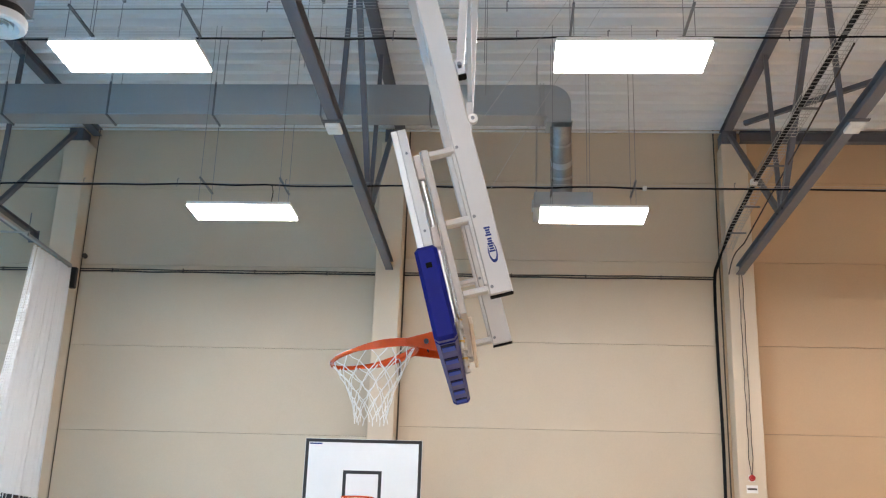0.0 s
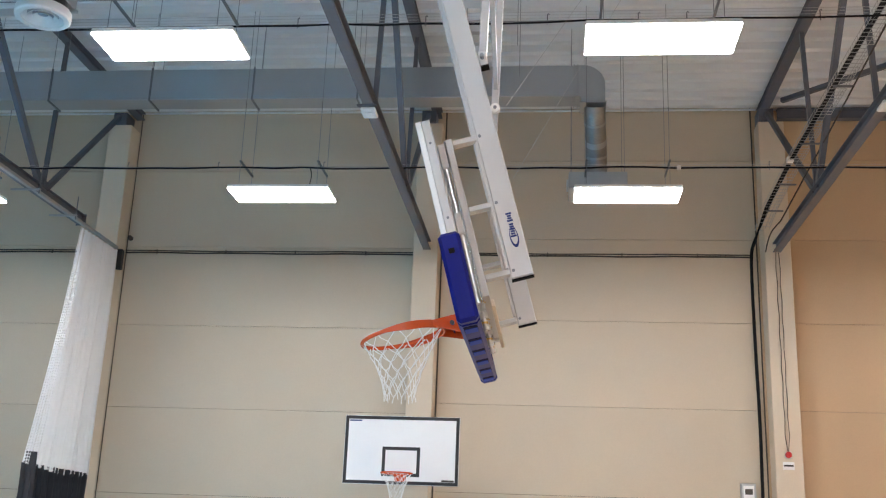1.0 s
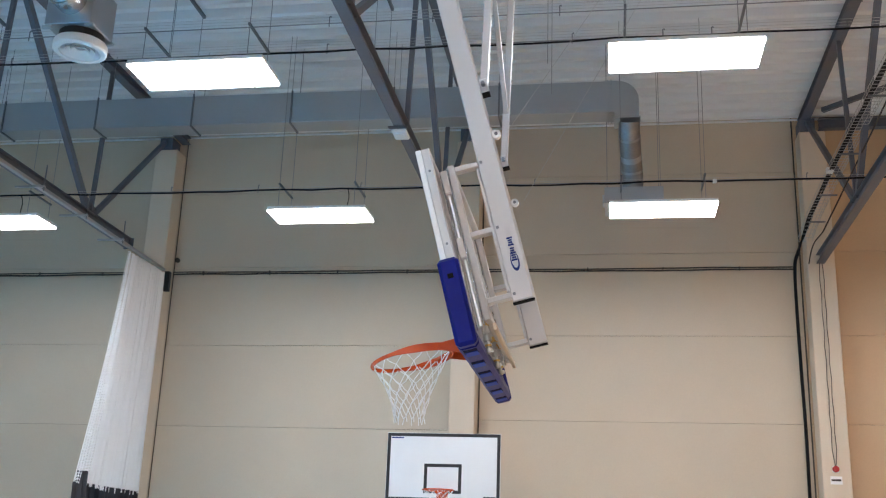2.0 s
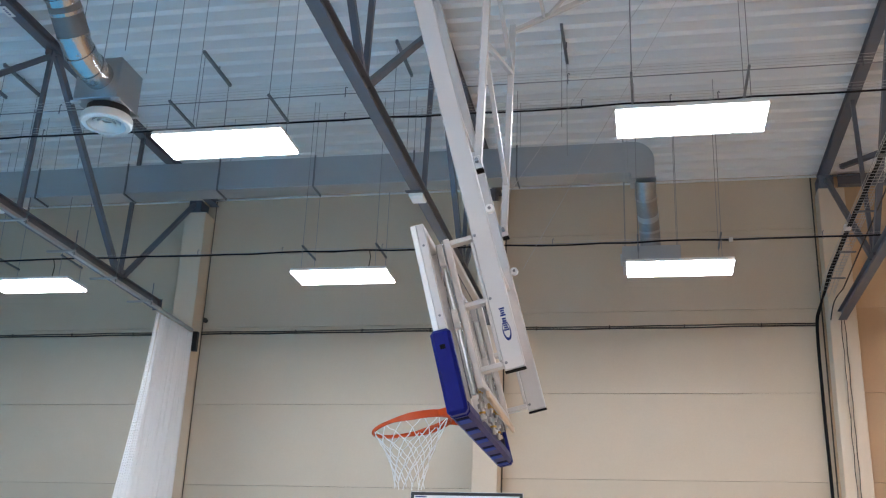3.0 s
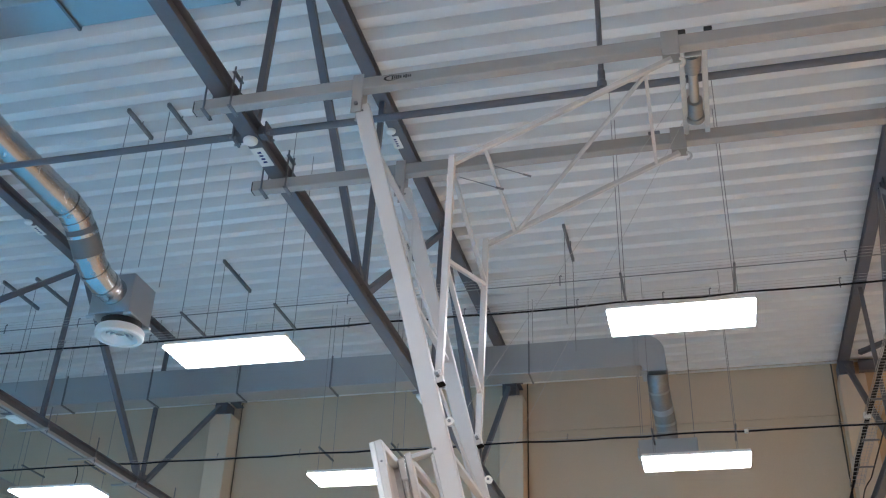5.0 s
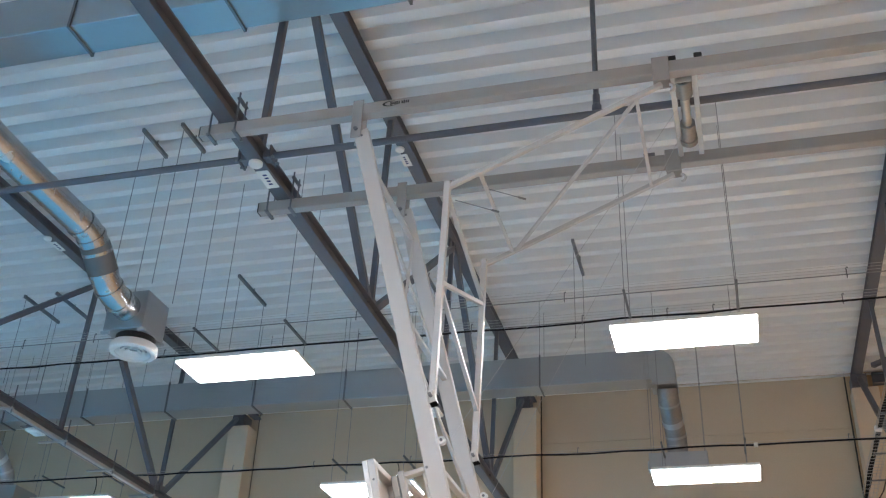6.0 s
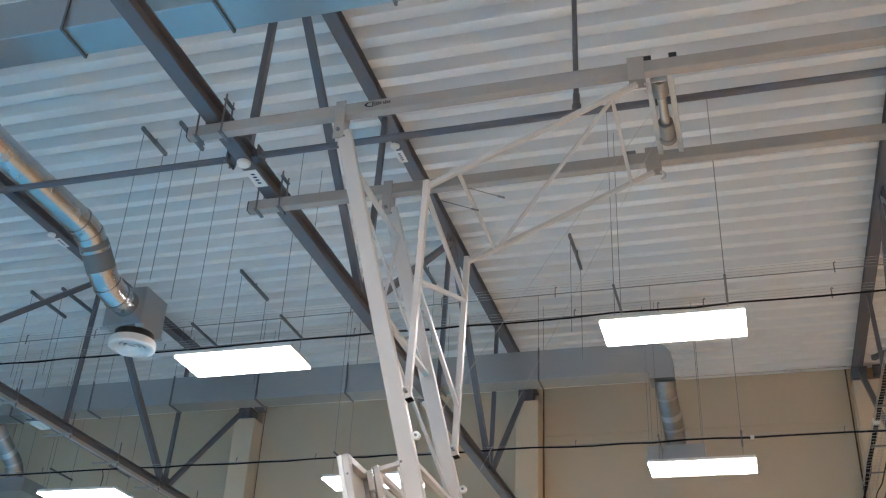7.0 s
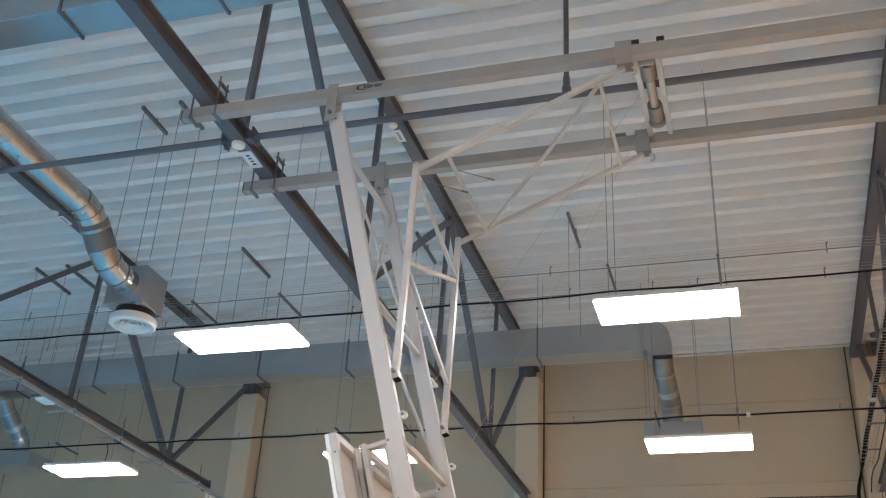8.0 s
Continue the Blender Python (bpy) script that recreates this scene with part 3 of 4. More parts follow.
# The board with its frame and the blue edge padding.
BW, BS0, BS1 = 0.9, 2.70, 3.73
board = part("backboard", flipped(sbox(mesh(), -0.325, -0.295, MID_Y - BW, MID_Y + BW, BS0, BS1, 0.004)), BOARD_WHITE, unit)
for y0, y1, s0, s1 in ((MID_Y - BW, MID_Y - BW + 0.05, BS0, BS1), (MID_Y + BW - 0.05, MID_Y + BW, BS0, BS1), (MID_Y - BW + 0.05, MID_Y + BW - 0.05, BS0, BS0 + 0.05), (MID_Y - BW + 0.05, MID_Y + BW - 0.05, BS1 - 0.05, BS1)):
    part("board_frame", flipped(sbox(mesh(), -0.294, -0.25, y0, y1, s0, s1, 0.004)), WHITE, board)
for y in (MID_Y - 0.5, MID_Y + 0.5):
    part("board_frame", flipped(sbox(mesh(), -0.294, -0.255, y - 0.03, y + 0.03, BS0 + 0.05, BS1 - 0.05, 0.004)), WHITE, board)
for side in (-1, 1):
    y0, y1 = sorted((MID_Y + side * (BW + 0.028), MID_Y + side * (BW - 0.05)))
    part("edge_pad", flipped(sbox(mesh(), -0.345, -0.235, y0, y1, 3.32, 3.78, 0.018)), BLUE, board, "deep blue foam edge padding")
part("edge_pad", flipped(sbox(mesh(), -0.345, -0.235, MID_Y - BW + 0.051, MID_Y + BW - 0.051, 3.69, 3.78, 0.018)), BLUE, board, "deep blue foam edge padding")

# The hoop.
RIM_S, RIM_U, RIM_R = 3.56, -0.325 - 0.15 - 0.225, 0.232
hoop = part("rim", tube(mesh(), [swing(RIM_S, RIM_U + RIM_R * math.cos(a), MID_Y + RIM_R * math.sin(a)) for a in (2 * math.pi * k / 48 for k in range(49))], 0.011, 10), ORANGE, unit, "orange steel hoop", True)
part("rim_plate", flipped(sbox(mesh(), -0.347, -0.327, MID_Y - 0.09, MID_Y + 0.09, 3.50, 3.68, 0.004)), ORANGE, hoop)

# The folding brace: a lattice from the rails, and two struts down to the arms.
PIV, APEX = (1.557, 6.86), (0.022, 6.195)
FOOT = swing(2.28, 0.108, 0)
ya, yb = RAIL_Y
def lerp(p, q, t):
    return Vector(p).lerp(Vector(q), t)
A0, A1 = (PIV[0], ya, PIV[1]), (APEX[0], ya, APEX[1])
B0, B1 = (PIV[0], yb, PIV[1]), (APEX[0], yb, APEX[1])
FA, FB = (FOOT[0], ya, FOOT[2]), (FOOT[0], yb, FOOT[2])
for p, q in ((A0, A1), (B0, B1)):
    part("brace_bar", bar(mesh(), p, q, 0.035, 0.035, 0.003), WHITE, unit)
for p, q in ((lerp(A0, A1, 0.12), lerp(B0, B1, 0.12)), (lerp(A0, A1, 0.85), lerp(B0, B1, 0.85)), (lerp(A0, A1, 0.1), lerp(B0, B1, 0.83))):
    part("brace_tie", bar(mesh(), p, q, 0.025, 0.025, 0.002), WHITE, unit)
for p, q in ((A1, FA), (B1, FB)):
    part("strut", bar(mesh(), (p[0], p[1], p[2] + 0.05), q, 0.045, 0.045, 0.003, (0, 1, 0)), WHITE, unit)
for t0, t1, flip in ((0.03, 0.20, 0), (0.48, 0.22, 0), (0.5, 0.78, 0)):
    part("lacing", bar(mesh(), lerp(A1, FA, t0), lerp(B1, FB, t1), 0.03, 0.03, 0.002), WHITE, unit)
for y, p in ((ya, FA), (yb, FB)):
    foot = part("strut_foot", flipped(sbox(mesh(), 0.087, 0.133, y - 0.03, y + 0.03, 2.24, 2.325, 0.004)), WHITE, unit)
    part("end_cap", flipped(sbox(mesh(), 0.089, 0.134, y - 0.031, y + 0.031, 2.3255, 2.332)), MATT_BLACK, foot)
    part("bolt", tube(mesh(), ((p[0], y - 0.065, p[2]), (p[0], y + 0.065, p[2])), 0.012, 8), ZINC, unit)
    pulley = part("pulley", tube(mesh(), (swing(2.58, 0.108, y - 0.015), swing(2.58, 0.108, y + 0.015)), 0.026, 20), WHITE_PLASTIC, unit, "white cable roller", True)
    part("axle", tube(mesh(), (swing(2.58, 0.108, y - 0.022), swing(2.58, 0.108, y + 0.022)), 0.01, 8), ZINC, pulley)
    # the hook brackets that hold the brace on its rail
    for dy in (-0.05, 0.05):
        part("brace_bracket", box(mesh(), PIV[0] - 0.06, PIV[0] + 0.06, y + dy - 0.006, y + dy + 0.006, 6.86, 7.07, 0.004), WHITE_RAIL, unit)
    hook = [(PIV[0] + 0.05 + 0.035 * math.sin(a), y, 6.855 - 0.035 + 0.035 * math.cos(a)) for a in (math.pi * k / 8 for k in range(9))]
    part("hook", tube(mesh(), hook, 0.011, 8), WHITE, unit)
for x in (1.64, 1.82):
    part("rail_stop", box(mesh(), x - 0.028, x + 0.028, ya - 0.03, ya + 0.03, 7.036, 7.085, 0.003), BLACK, unit)
part("rail_stop", box(mesh(), 1.33, 1.42, yb - 0.03, yb + 0.03, 7.036, 7.075, 0.003), ZINC, unit)

# Ties between the two arms.
for s in (0.30, 1.62, 2.70):
    part("arm_tie", flipped(sbox(mesh(), 0.01, 0.05, ya + 0.033, yb - 0.033, s - 0.02, s + 0.02, 0.003)), WHITE, unit)
for s0, s1 in ((0.34, 1.58), (1.58, 0.34), (1.66, 2.66)):
    m0, m1 = swing(s0, 0.03 + (0.012 if s0 > s1 else -0.012), ya + 0.04), swing(s1, 0.03 + (0.012 if s0 > s1 else -0.012), yb - 0.04)
    part("arm_lacing", bar(mesh(), m0, m1, 0.02, 0.02, 0.002), WHITE, unit)

# The winch between the rails: two channels, a drum and its cords.
winch = part("winch", tube(mesh(), ((1.70, ya + 0.10, 7.01), (1.70, yb - 0.25, 7.01)), 0.035, 16), CHROME, unit, "bright tubular winch motor", True)
for x in (1.625, 1.785):
    part("channel", box(mesh(), x - 0.02, x + 0.02, ya + 0.043, yb - 0.043, 6.99, 7.045, 0.003), BRIGHT_ZINC, winch)
for y0, y1, r in ((ya + 0.07, ya + 0.09, 0.06), (ya + 0.15, ya + 0.33, 0.062), (yb - 0.45, yb - 0.27, 0.058), (yb - 0.27, yb - 0.22, 0.07)):
    part("drum", tube(mesh(), ((1.70, y0, 7.01), (1.70, y1, 7.01)), r, 20), DULL_ZINC, winch, "", True)
plate = part("end_plate", box(mesh(), 1.646, 1.764, ya + 0.054, ya + 0.064, 6.9, 7.045, 0.004), BRIGHT_ZINC, winch)
part("ring", tube(mesh(), [(1.70 + 0.022 * math.cos(a), ya + 0.08, 6.925 + 0.012 * math.sin(a)) for a in (math.pi * k / 8 for k in range(17))], 0.005, 6), BLACK, winch)
for (x, y, z), q in (((1.65, ya + 0.4, 6.95), lerp(A1, FA, 0.55)), ((1.65, yb - 0.4, 6.95), lerp(B1, FB, 0.55))):
    part("cord", tube(mesh(), ((x, y, z), swing(2.58, 0.17, q[1])), 0.0016, 5), WHITE, unit)
for t in (0.80, 0.93):
    p = lerp(A0, A1, t)
    part("spring_tie", tube(mesh(), ((p[0] - 0.12, p[1] + 0.25, p[2] + 0.01), (p[0] + 0.16, p[1] + 0.42, p[2] - 0.02)), 0.0032, 6), ZINC, unit)
    part("spring_end", tube(mesh(), ((p[0] + 0.12, p[1] + 0.396, p[2] - 0.016), (p[0] + 0.17, p[1] + 0.426, p[2] - 0.021)), 0.008, 8), ZINC, unit)

# Marks on the arm and the rail: a ring with a row of strokes beside it, no letters.
def swoosh(to_world, w, h, strokes, mat, parent):
    bm = mesh()
    seg = 28
    outer = [bm.verts.new(to_world(-h * 0.2 + h * 0.3 * math.cos(a), w * 0.5 * math.sin(a))) for a in (2 * math.pi * k / seg for k in range(seg))]
    inner = [bm.verts.new(to_world(-h * 0.155 + h * 0.25 * math.cos(a), w * 0.38 * math.sin(a))) for a in (2 * math.pi * k / seg for k in range(seg))]
    for k in range(seg):
        bm.faces.new((outer[k], outer[(k + 1) % seg], inner[(k + 1) % seg], inner[k]))
    part("print_mark", bm, mat, parent)
    for k in range(strokes):
        c = -h * 0.16 + h * 0.64 * k / (strokes - 1) + (h * 0.04 if k > strokes // 2 else 0)
        bm = mesh()
        a = 0.24 * w * (1.0 if k % 3 else 1.4)
        bm.faces.new([bm.verts.new(to_world(c + dx * h * 0.027, dy * a)) for dx, dy in ((-1, -1), (1, -1), (1, 1), (-1, 1))])
        part("print_mark", bm, mat, parent)


first_arm = [o for o in unit.children if o.name.startswith("arm") and "." not in o.name and "_" not in o.name][0]
swoosh(lambda l, w: swing(3.29 - l, 0.034 + w, ya - 0.0335), 0.046, 0.185, 10, LOGO_BLUE, first_arm)
first_rail = [o for o in unit.children if o.name == "rail"][0]
swoosh(lambda l, w: Vector((-0.405 + l, ya - 0.0525, 6.985 + w)), 0.05, 0.2, 9, BLACK, first_rail)

# Back of the board: plywood gusset, shock absorber and its fittings.
part("gusset", flipped(sbox(mesh(), -0.165, -0.145, MID_Y - 0.55, MID_Y + 0.55, 3.61, 3.65, 0.004)), CREAM_COLUMN, unit, "pale coated lower plate")
for y in (ya + 0.14, MID_Y, MID_Y + 0.2):
    absorber = part("absorber", tube(mesh(), (swing(3.50, -0.20, y), swing(3.74, -0.225, y)), 0.010, 12), CHROME, unit, "chrome shock absorber", True)
    for s0, s1, r, mat in ((3.555, 3.585, 0.021, BRASS), (3.615, 3.63, 0.018, CHROME), (3.645, 3.67, 0.023, CHROME), (3.69, 3.70, 0.019, BRASS), (3.715, 3.735, 0.022, CHROME)):
        part("collar", tube(mesh(), (swing(s0, -0.20 - (s0 - 3.5) * 0.104, y), swing(s1, -0.20 - (s1 - 3.5) * 0.104, y)), r, 12), mat, absorber, "", True)

# Slots in the padding: thin dark plates, the shade inside put into their colour.
pads = [o for o in board.children if o.name.startswith("edge_pad")]
part("slot", flipped(sbox(mesh(), -0.305, -0.275, MID_Y - BW - 0.0305, MID_Y - BW - 0.026, 3.405, 3.432, 0.003)), MATT_BLACK, pads[0])
for k in range(6):
    y = MID_Y - 0.76 + 0.3 * k
    slot = part("slot", flipped(sbox(mesh(), -0.325, -0.255, y - 0.05, y + 0.05, 3.778, 3.7825)), BLUE_SHADED, pads[2])
    part("slot_insert", flipped(sbox(mesh(), -0.322, -0.258, y - 0.005, y + 0.085, 3.7826, 3.785)), BLUE_LIGHT, slot)

# The hoop's shroud, base and net.
bm = mesh()
seg, half = 30, radians(112)
for r0, r1, s0, s1 in ((0.236, 0.246, -0.018, 0.026),):
    rowz = []
    for k in range(seg + 1):
        a = -half + 2 * half * k / seg
        fade = 0.35 + 0.65 * min(1, (half - abs(a)) / 0.6)
        rowz.append([bm.verts.new(swing(RIM_S + s * fade, RIM_U + r * math.cos(a), MID_Y + r * math.sin(a))) for r, s in ((r0, s0), (r1, s0), (r1, s1), (r0, s1))])
    for a, b in zip(rowz, rowz[1:]):
        for k in range(4):
            bm.faces.new((a[k], b[k], b[(k + 1) % 4], a[(k + 1) % 4]))
    bm.faces.new(rowz[0])
    bm.faces.new(rowz[-1])
bmesh.ops.recalc_face_normals(bm, faces=bm.faces[:])
part("rim_band", bm, ORANGE, hoop, "orange sheet steel band", True)
for side in (-1, 1):
    bm = mesh()
    ring = [swing(s, u, MID_Y + side * yy) for s, u, yy in ((RIM_S - 0.015, RIM_U + 0.19, 0.15), (RIM_S - 0.03, -0.347, 0.10), (RIM_S + 0.085, -0.347, 0.10), (RIM_S + 0.015, RIM_U + 0.19, 0.15))]
    back = [swing(s, u, MID_Y + side * (yy - 0.012)) for s, u, yy in ((RIM_S - 0.015, RIM_U + 0.19, 0.15), (RIM_S - 0.03, -0.347, 0.10), (RIM_S + 0.085, -0.347, 0.10), (RIM_S + 0.015, RIM_U + 0.19, 0.15))]
    va, vb = [bm.verts.new(p) for p in ring], [bm.verts.new(p) for p in back]
    bm.faces.new(va)
    bm.faces.new(vb[::-1])
    for k in range(4):
        bm.faces.new((va[k], vb[k], vb[(k + 1) % 4], va[(k + 1) % 4]))
    bmesh.ops.recalc_face_normals(bm, faces=bm.faces[:])
    cheek = part("cheek_plate", bm, ORANGE, hoop)
    p = swing(RIM_S + 0.02, RIM_U + 0.30, MID_Y + side * 0.105)
    part("bolt", tube(mesh(), (p, p + Vector((0, side * 0.03, 0))), 0.013, 12), BLACK, hoop)
part("top_plate", flipped(sbox(mesh(), RIM_U + 0.2, -0.347, MID_Y - 0.09, MID_Y + 0.09, RIM_S - 0.03, RIM_S - 0.018, 0.002)), ORANGE, hoop)
def near_net(a, r, d, t):
    c = swing(RIM_S, RIM_U, MID_Y)
    tilt = -r * math.cos(a) * math.sin(-LEAN_BACK) * (1 - t)
    return (c[0] + r * math.cos(a), c[1] + r * math.sin(a), c[2] + tilt - d)

# Screw heads along the board's near and far edges.
for y in (MID_Y - BW - 0.0015, MID_Y + BW + 0.0015):
    for s in (2.83, 3.24):
        p = swing(s, -0.272, y)
        part("screw", tube(mesh(), (p - Vector((0, 0.002, 0)), p + Vector((0, 0.002, 0))), 0.007, 8), ZINC, board)
for y in RAIL_Y:
    for s in (0.06, 2.73, 3.12, 3.50):
        p = swing(s, 0.03 if s < 1 else -0.012, y - 0.0325)
        part("bolt_head", tube(mesh(), (p, p - Vector((0, 0.006, 0))), 0.009, 6), ZINC, unit)


# ---- far backboard ----
FB_X, FB_Y, FB_Z = -1.935, 16.24, 3.475
far_unit = thing("wall_basketball_unit", (FB_X, WALL - 0.4, FB_Z), "white wall-mounted backboard with black lines and orange hoop", "basketball hoop")
fboard = part("backboard", box(mesh(), FB_X - 0.9, FB_X + 0.9, FB_Y, FB_Y + 0.03, FB_Z - 0.525, FB_Z + 0.525, 0.004), BOARD_WHITE, far_unit)


def line_frame(x0, x1, z0, z1, t, y):
    bm = mesh()
    for a, b, c, d in ((x0, x1, z0, z0 + t), (x0, x1, z1 - t, z1), (x0, x0 + t, z0 + t, z1 - t), (x1 - t, x1, z0 + t, z1 - t)):
        box(bm, a, b, y - 0.003, y - 0.0005, c, d)
    return bm


part("border_line", line_frame(FB_X - 0.893, FB_X + 0.893, FB_Z - 0.518, FB_Z + 0.518, 0.05, FB_Y), BLACK, fboard, "black painted border")
part("target_line", line_frame(FB_X - 0.295, FB_X + 0.295, FB_Z - 0.40, FB_Z + 0.05, 0.05, FB_Y), BLACK, fboard, "black painted target rectangle")
part("print_mark", box(mesh(), FB_X - 0.83, FB_X - 0.64, FB_Y - 0.003, FB_Y - 0.0005, FB_Z + 0.435, FB_Z + 0.455), LOGO_BLUE, fboard)
part("print_mark", box(mesh(), FB_X + 0.64, FB_X + 0.83, FB_Y - 0.003, FB_Y - 0.0005, FB_Z - 0.465, FB_Z - 0.435), GREY_CABLE, fboard)
for s in (-0.55, 0.55):
    part("mount_arm", bar(mesh(), (FB_X + s, FB_Y + 0.03, FB_Z + 0.25), (FB_X + s * 0.35, WALL - 0.41, FB_Z + 0.25), 0.05, 0.05, 0.004), WHITE_RAIL, far_unit)
    part("mount_arm", bar(mesh(), (FB_X + s, FB_Y + 0.03, FB_Z - 0.35), (FB_X + s * 0.35, WALL - 0.41, FB_Z - 0.35), 0.05, 0.05, 0.004), WHITE_RAIL, far_unit)
part("mount_frame", box(mesh(), FB_X - 0.24, FB_X + 0.24, WALL - 0.41, WALL - 0.403, FB_Z - 0.45, FB_Z + 0.35), WHITE_RAIL, far_unit)


def hoop_net(centre, ring, drop, low_r, cords=12, rows=6):
    """A knotted net of crossing cords, hung from the ring and drawn in below."""
    bm, grid = mesh(), []
    for k in range(rows + 1):
        t = k / rows
        r = (1 - t) ** 1.8 * (ring - low_r) + low_r + (0.012 * math.sin(3 * t) if k else 0)
        grid.append([centre(2 * math.pi * (i + 0.5 * (k % 2)) / cords, r, t * drop, t) for i in range(cords)])
    rng = random.Random(4)
    for k in range(rows):
        for i in range(cords):
            for j in ((i, i + (1 if k % 2 else -1))):
                p, q = Vector(grid[k][i]), Vector(grid[k + 1][j % cords])
                mid = (p + q) / 2 + Vector((rng.uniform(-1, 1), rng.uniform(-1, 1), rng.uniform(-1, 0))) * 0.006
                tube(bm, (p, mid, q), 0.0034, 4, False)
    for i in range(cords):
        p = Vector(grid[rows][i])
        tube(bm, (p, p + Vector((rng.uniform(-0.01, 0.01), rng.uniform(-0.01, 0.01), -0.035))), 0.0034, 4, True)
    return bm


FRY, FRZ = FB_Y - 0.15 - 0.225, 3.10
frim = part("rim", tube(mesh(), [(FB_X + 0.235 * math.sin(a), FRY + 0.235 * math.cos(a), FRZ) for a in (2 * math.pi * k / 40 for k in range(41))], 0.011, 8), ORANGE, far_unit, "orange steel hoop", True)
bm = mesh()
box(bm, FB_X - 0.09, FB_X + 0.09, FB_Y - 0.012, FB_Y - 0.004, FRZ - 0.10, FRZ + 0.02, 0.002)
box(bm, FB_X - 0.08, FB_X + 0.08, FB_Y - 0.16, FB_Y - 0.012, FRZ - 0.035, FRZ + 0.01, 0.004)
part("rim_plate", bm, ORANGE, frim)
part("net", hoop_net(lambda a, r, d, t: (FB_X + r * math.cos(a), FRY + r * math.sin(a), FRZ - d), 0.228, 0.36, 0.09), NET_WHITE, frim, "white knotted cord net")

part("net", hoop_net(near_net, 0.228, 0.34, 0.085), NET_WHITE, hoop, "white knotted cord net")

# ---- divider curtain, drawn together at the wall ----
curtain = thing("divider_curtain", (-7.46, 16.8, 6.95), "white netting divider with charcoal cloth base, drawn together", "curtain")
part("track", box(mesh(), -7.49, -7.43, 9.0, 17.4, 7.015, 7.068, 0.004), WHITE_RAIL, curtain, "slim metal curtain track")
for y in (10.33, 11.6, 12.87, 14.14, 15.4):
    bm = box(mesh(), -7.76, -7.29, y - 0.02, y + 0.02, 6.985, 7.012, 0.003)
    part("track_bracket", bm, WHITE_RAIL, curtain)
    part("bolt", tube(mesh(), ((-7.31, y, 6.93), (-7.31, y, 7.32)), 0.009, 6), ZINC, curtain)
part("end_box", box(mesh(), -7.43, -7.33, 17.37, 17.462, 6.64, 7.012, 0.008), BLACK, curtain, "black end stop")


def folded(y0t, y1t, y0b, y1b, zt, zb, folds, amp, seed):
    """A hanging sheet in uneven upright folds, narrower at the top than at the foot."""
    rng = random.Random(seed)
    cols, rows = folds * 6, 26
    phase = [rng.uniform(0.6, 1.4) for _ in range(folds + 1)]
    lean = [rng.uniform(-1, 1) for _ in range(folds + 1)]
    bm = mesh()
    uv = bm.loops.layers.uv.new("UVMap")
    grid, us = [], [0.0]
    for j in range(rows + 1):
        t, row = j / rows, []
        for i in range(cols + 1):
            s = i / cols
            f = s * folds
            k = int(min(f, folds - 1e-6))
            a = amp * phase[k] * (0.45 + 0.55 * t)
            y = (y0t + (y1t - y0t) * s) * (1 - t) + (y0b + (y1b - y0b) * s) * t + 0.02 * lean[k] * math.sin(5 * t)
            x = -7.46 + a * math.sin(2 * math.pi * f) + 0.03 * math.sin(3 * t + 2 * s)
            row.append(bm.verts.new((x, y, zt + (zb - zt) * t - 0.05 * math.sin(math.pi * s) * t)))
        grid.append(row)
    for i in range(cols):
        us.append(us[-1] + (grid[rows][i + 1].co - grid[rows][i].co).length)
    for j in range(rows):
        for i in range(cols):
            fc = bm.faces.new((grid[j][i], grid[j][i + 1], grid[j + 1][i + 1], grid[j + 1][i]))
            fc.smooth = True
            for lp, (ii, jj) in zip(fc.loops, ((i, j), (i + 1, j), (i + 1, j + 1), (i, j + 1))):
                lp[uv].uv = (us[ii], (zt - zb) * jj / rows)
    return bm


part("netting", folded(15.93, 17.36, 15.12, 17.4, 6.96, 3.02, 11, 0.10, 3), DIVIDER_NET, curtain, "white knotted netting in folds")
part("netting", folded(16.1, 17.34, 15.55, 17.36, 6.96, 3.0, 14, 0.08, 8), GATHERED_NET, curtain, "white knotted netting in folds")
part("netting", folded(16.2, 17.3, 15.7, 17.34, 6.96, 3.0, 16, 0.06, 18), GATHERED_NET, curtain, "white knotted netting in folds")
cloth = folded(15.1, 17.36, 15.05, 17.38, 3.04, 0.02, 13, 0.11, 5)
bmesh.ops.solidify(cloth, geom=cloth.faces[:], thickness=0.006)
part("cloth", cloth, DRAPE, curtain, "charcoal cloth lower part in folds")
part("loose_flap", folded(15.2, 15.45, 15.12, 15.5, 3.22, 2.0, 2, 0.13, 6), DRAPE, curtain, "charcoal cloth lower part in folds")

# ---- things on the far wall and the columns ----
for x0, x1 in ((-13.4, -7.96), (-7.48, -2.1), (-1.62, 3.8)):
    th = thing("wall_cable", ((x0 + x1) / 2, WALL - 0.02, 7.05), "two dark cables clipped level along the wall", "cable", "wall cables")
    for dz, dy, r in ((0.0, 0.018, 0.014), (0.04, 0.014, 0.011)):
        part("cable", tube(mesh(), sag_line(x0, x1, WALL - dy, 7.085 + dz, 0.02, int(9 + dz * 100)), r, 7), GREY_CABLE, th)
    x = x0 + 0.6
    while x < x1:
        part("clip", box(mesh(), x - 0.008, x + 0.008, WALL - 0.036, WALL - 0.003, 7.065, 7.145, 0.002), GREY_CABLE, th)
        x += 1.3
knob = tagged(part("wall_sensor", tube(mesh(), ((-7.42, WALL - 0.003, 7.36), (-7.42, WALL - 0.06, 7.36)), 0.045, 14), GREY_CABLE), "small dark round sensor on the wall", "sensor")

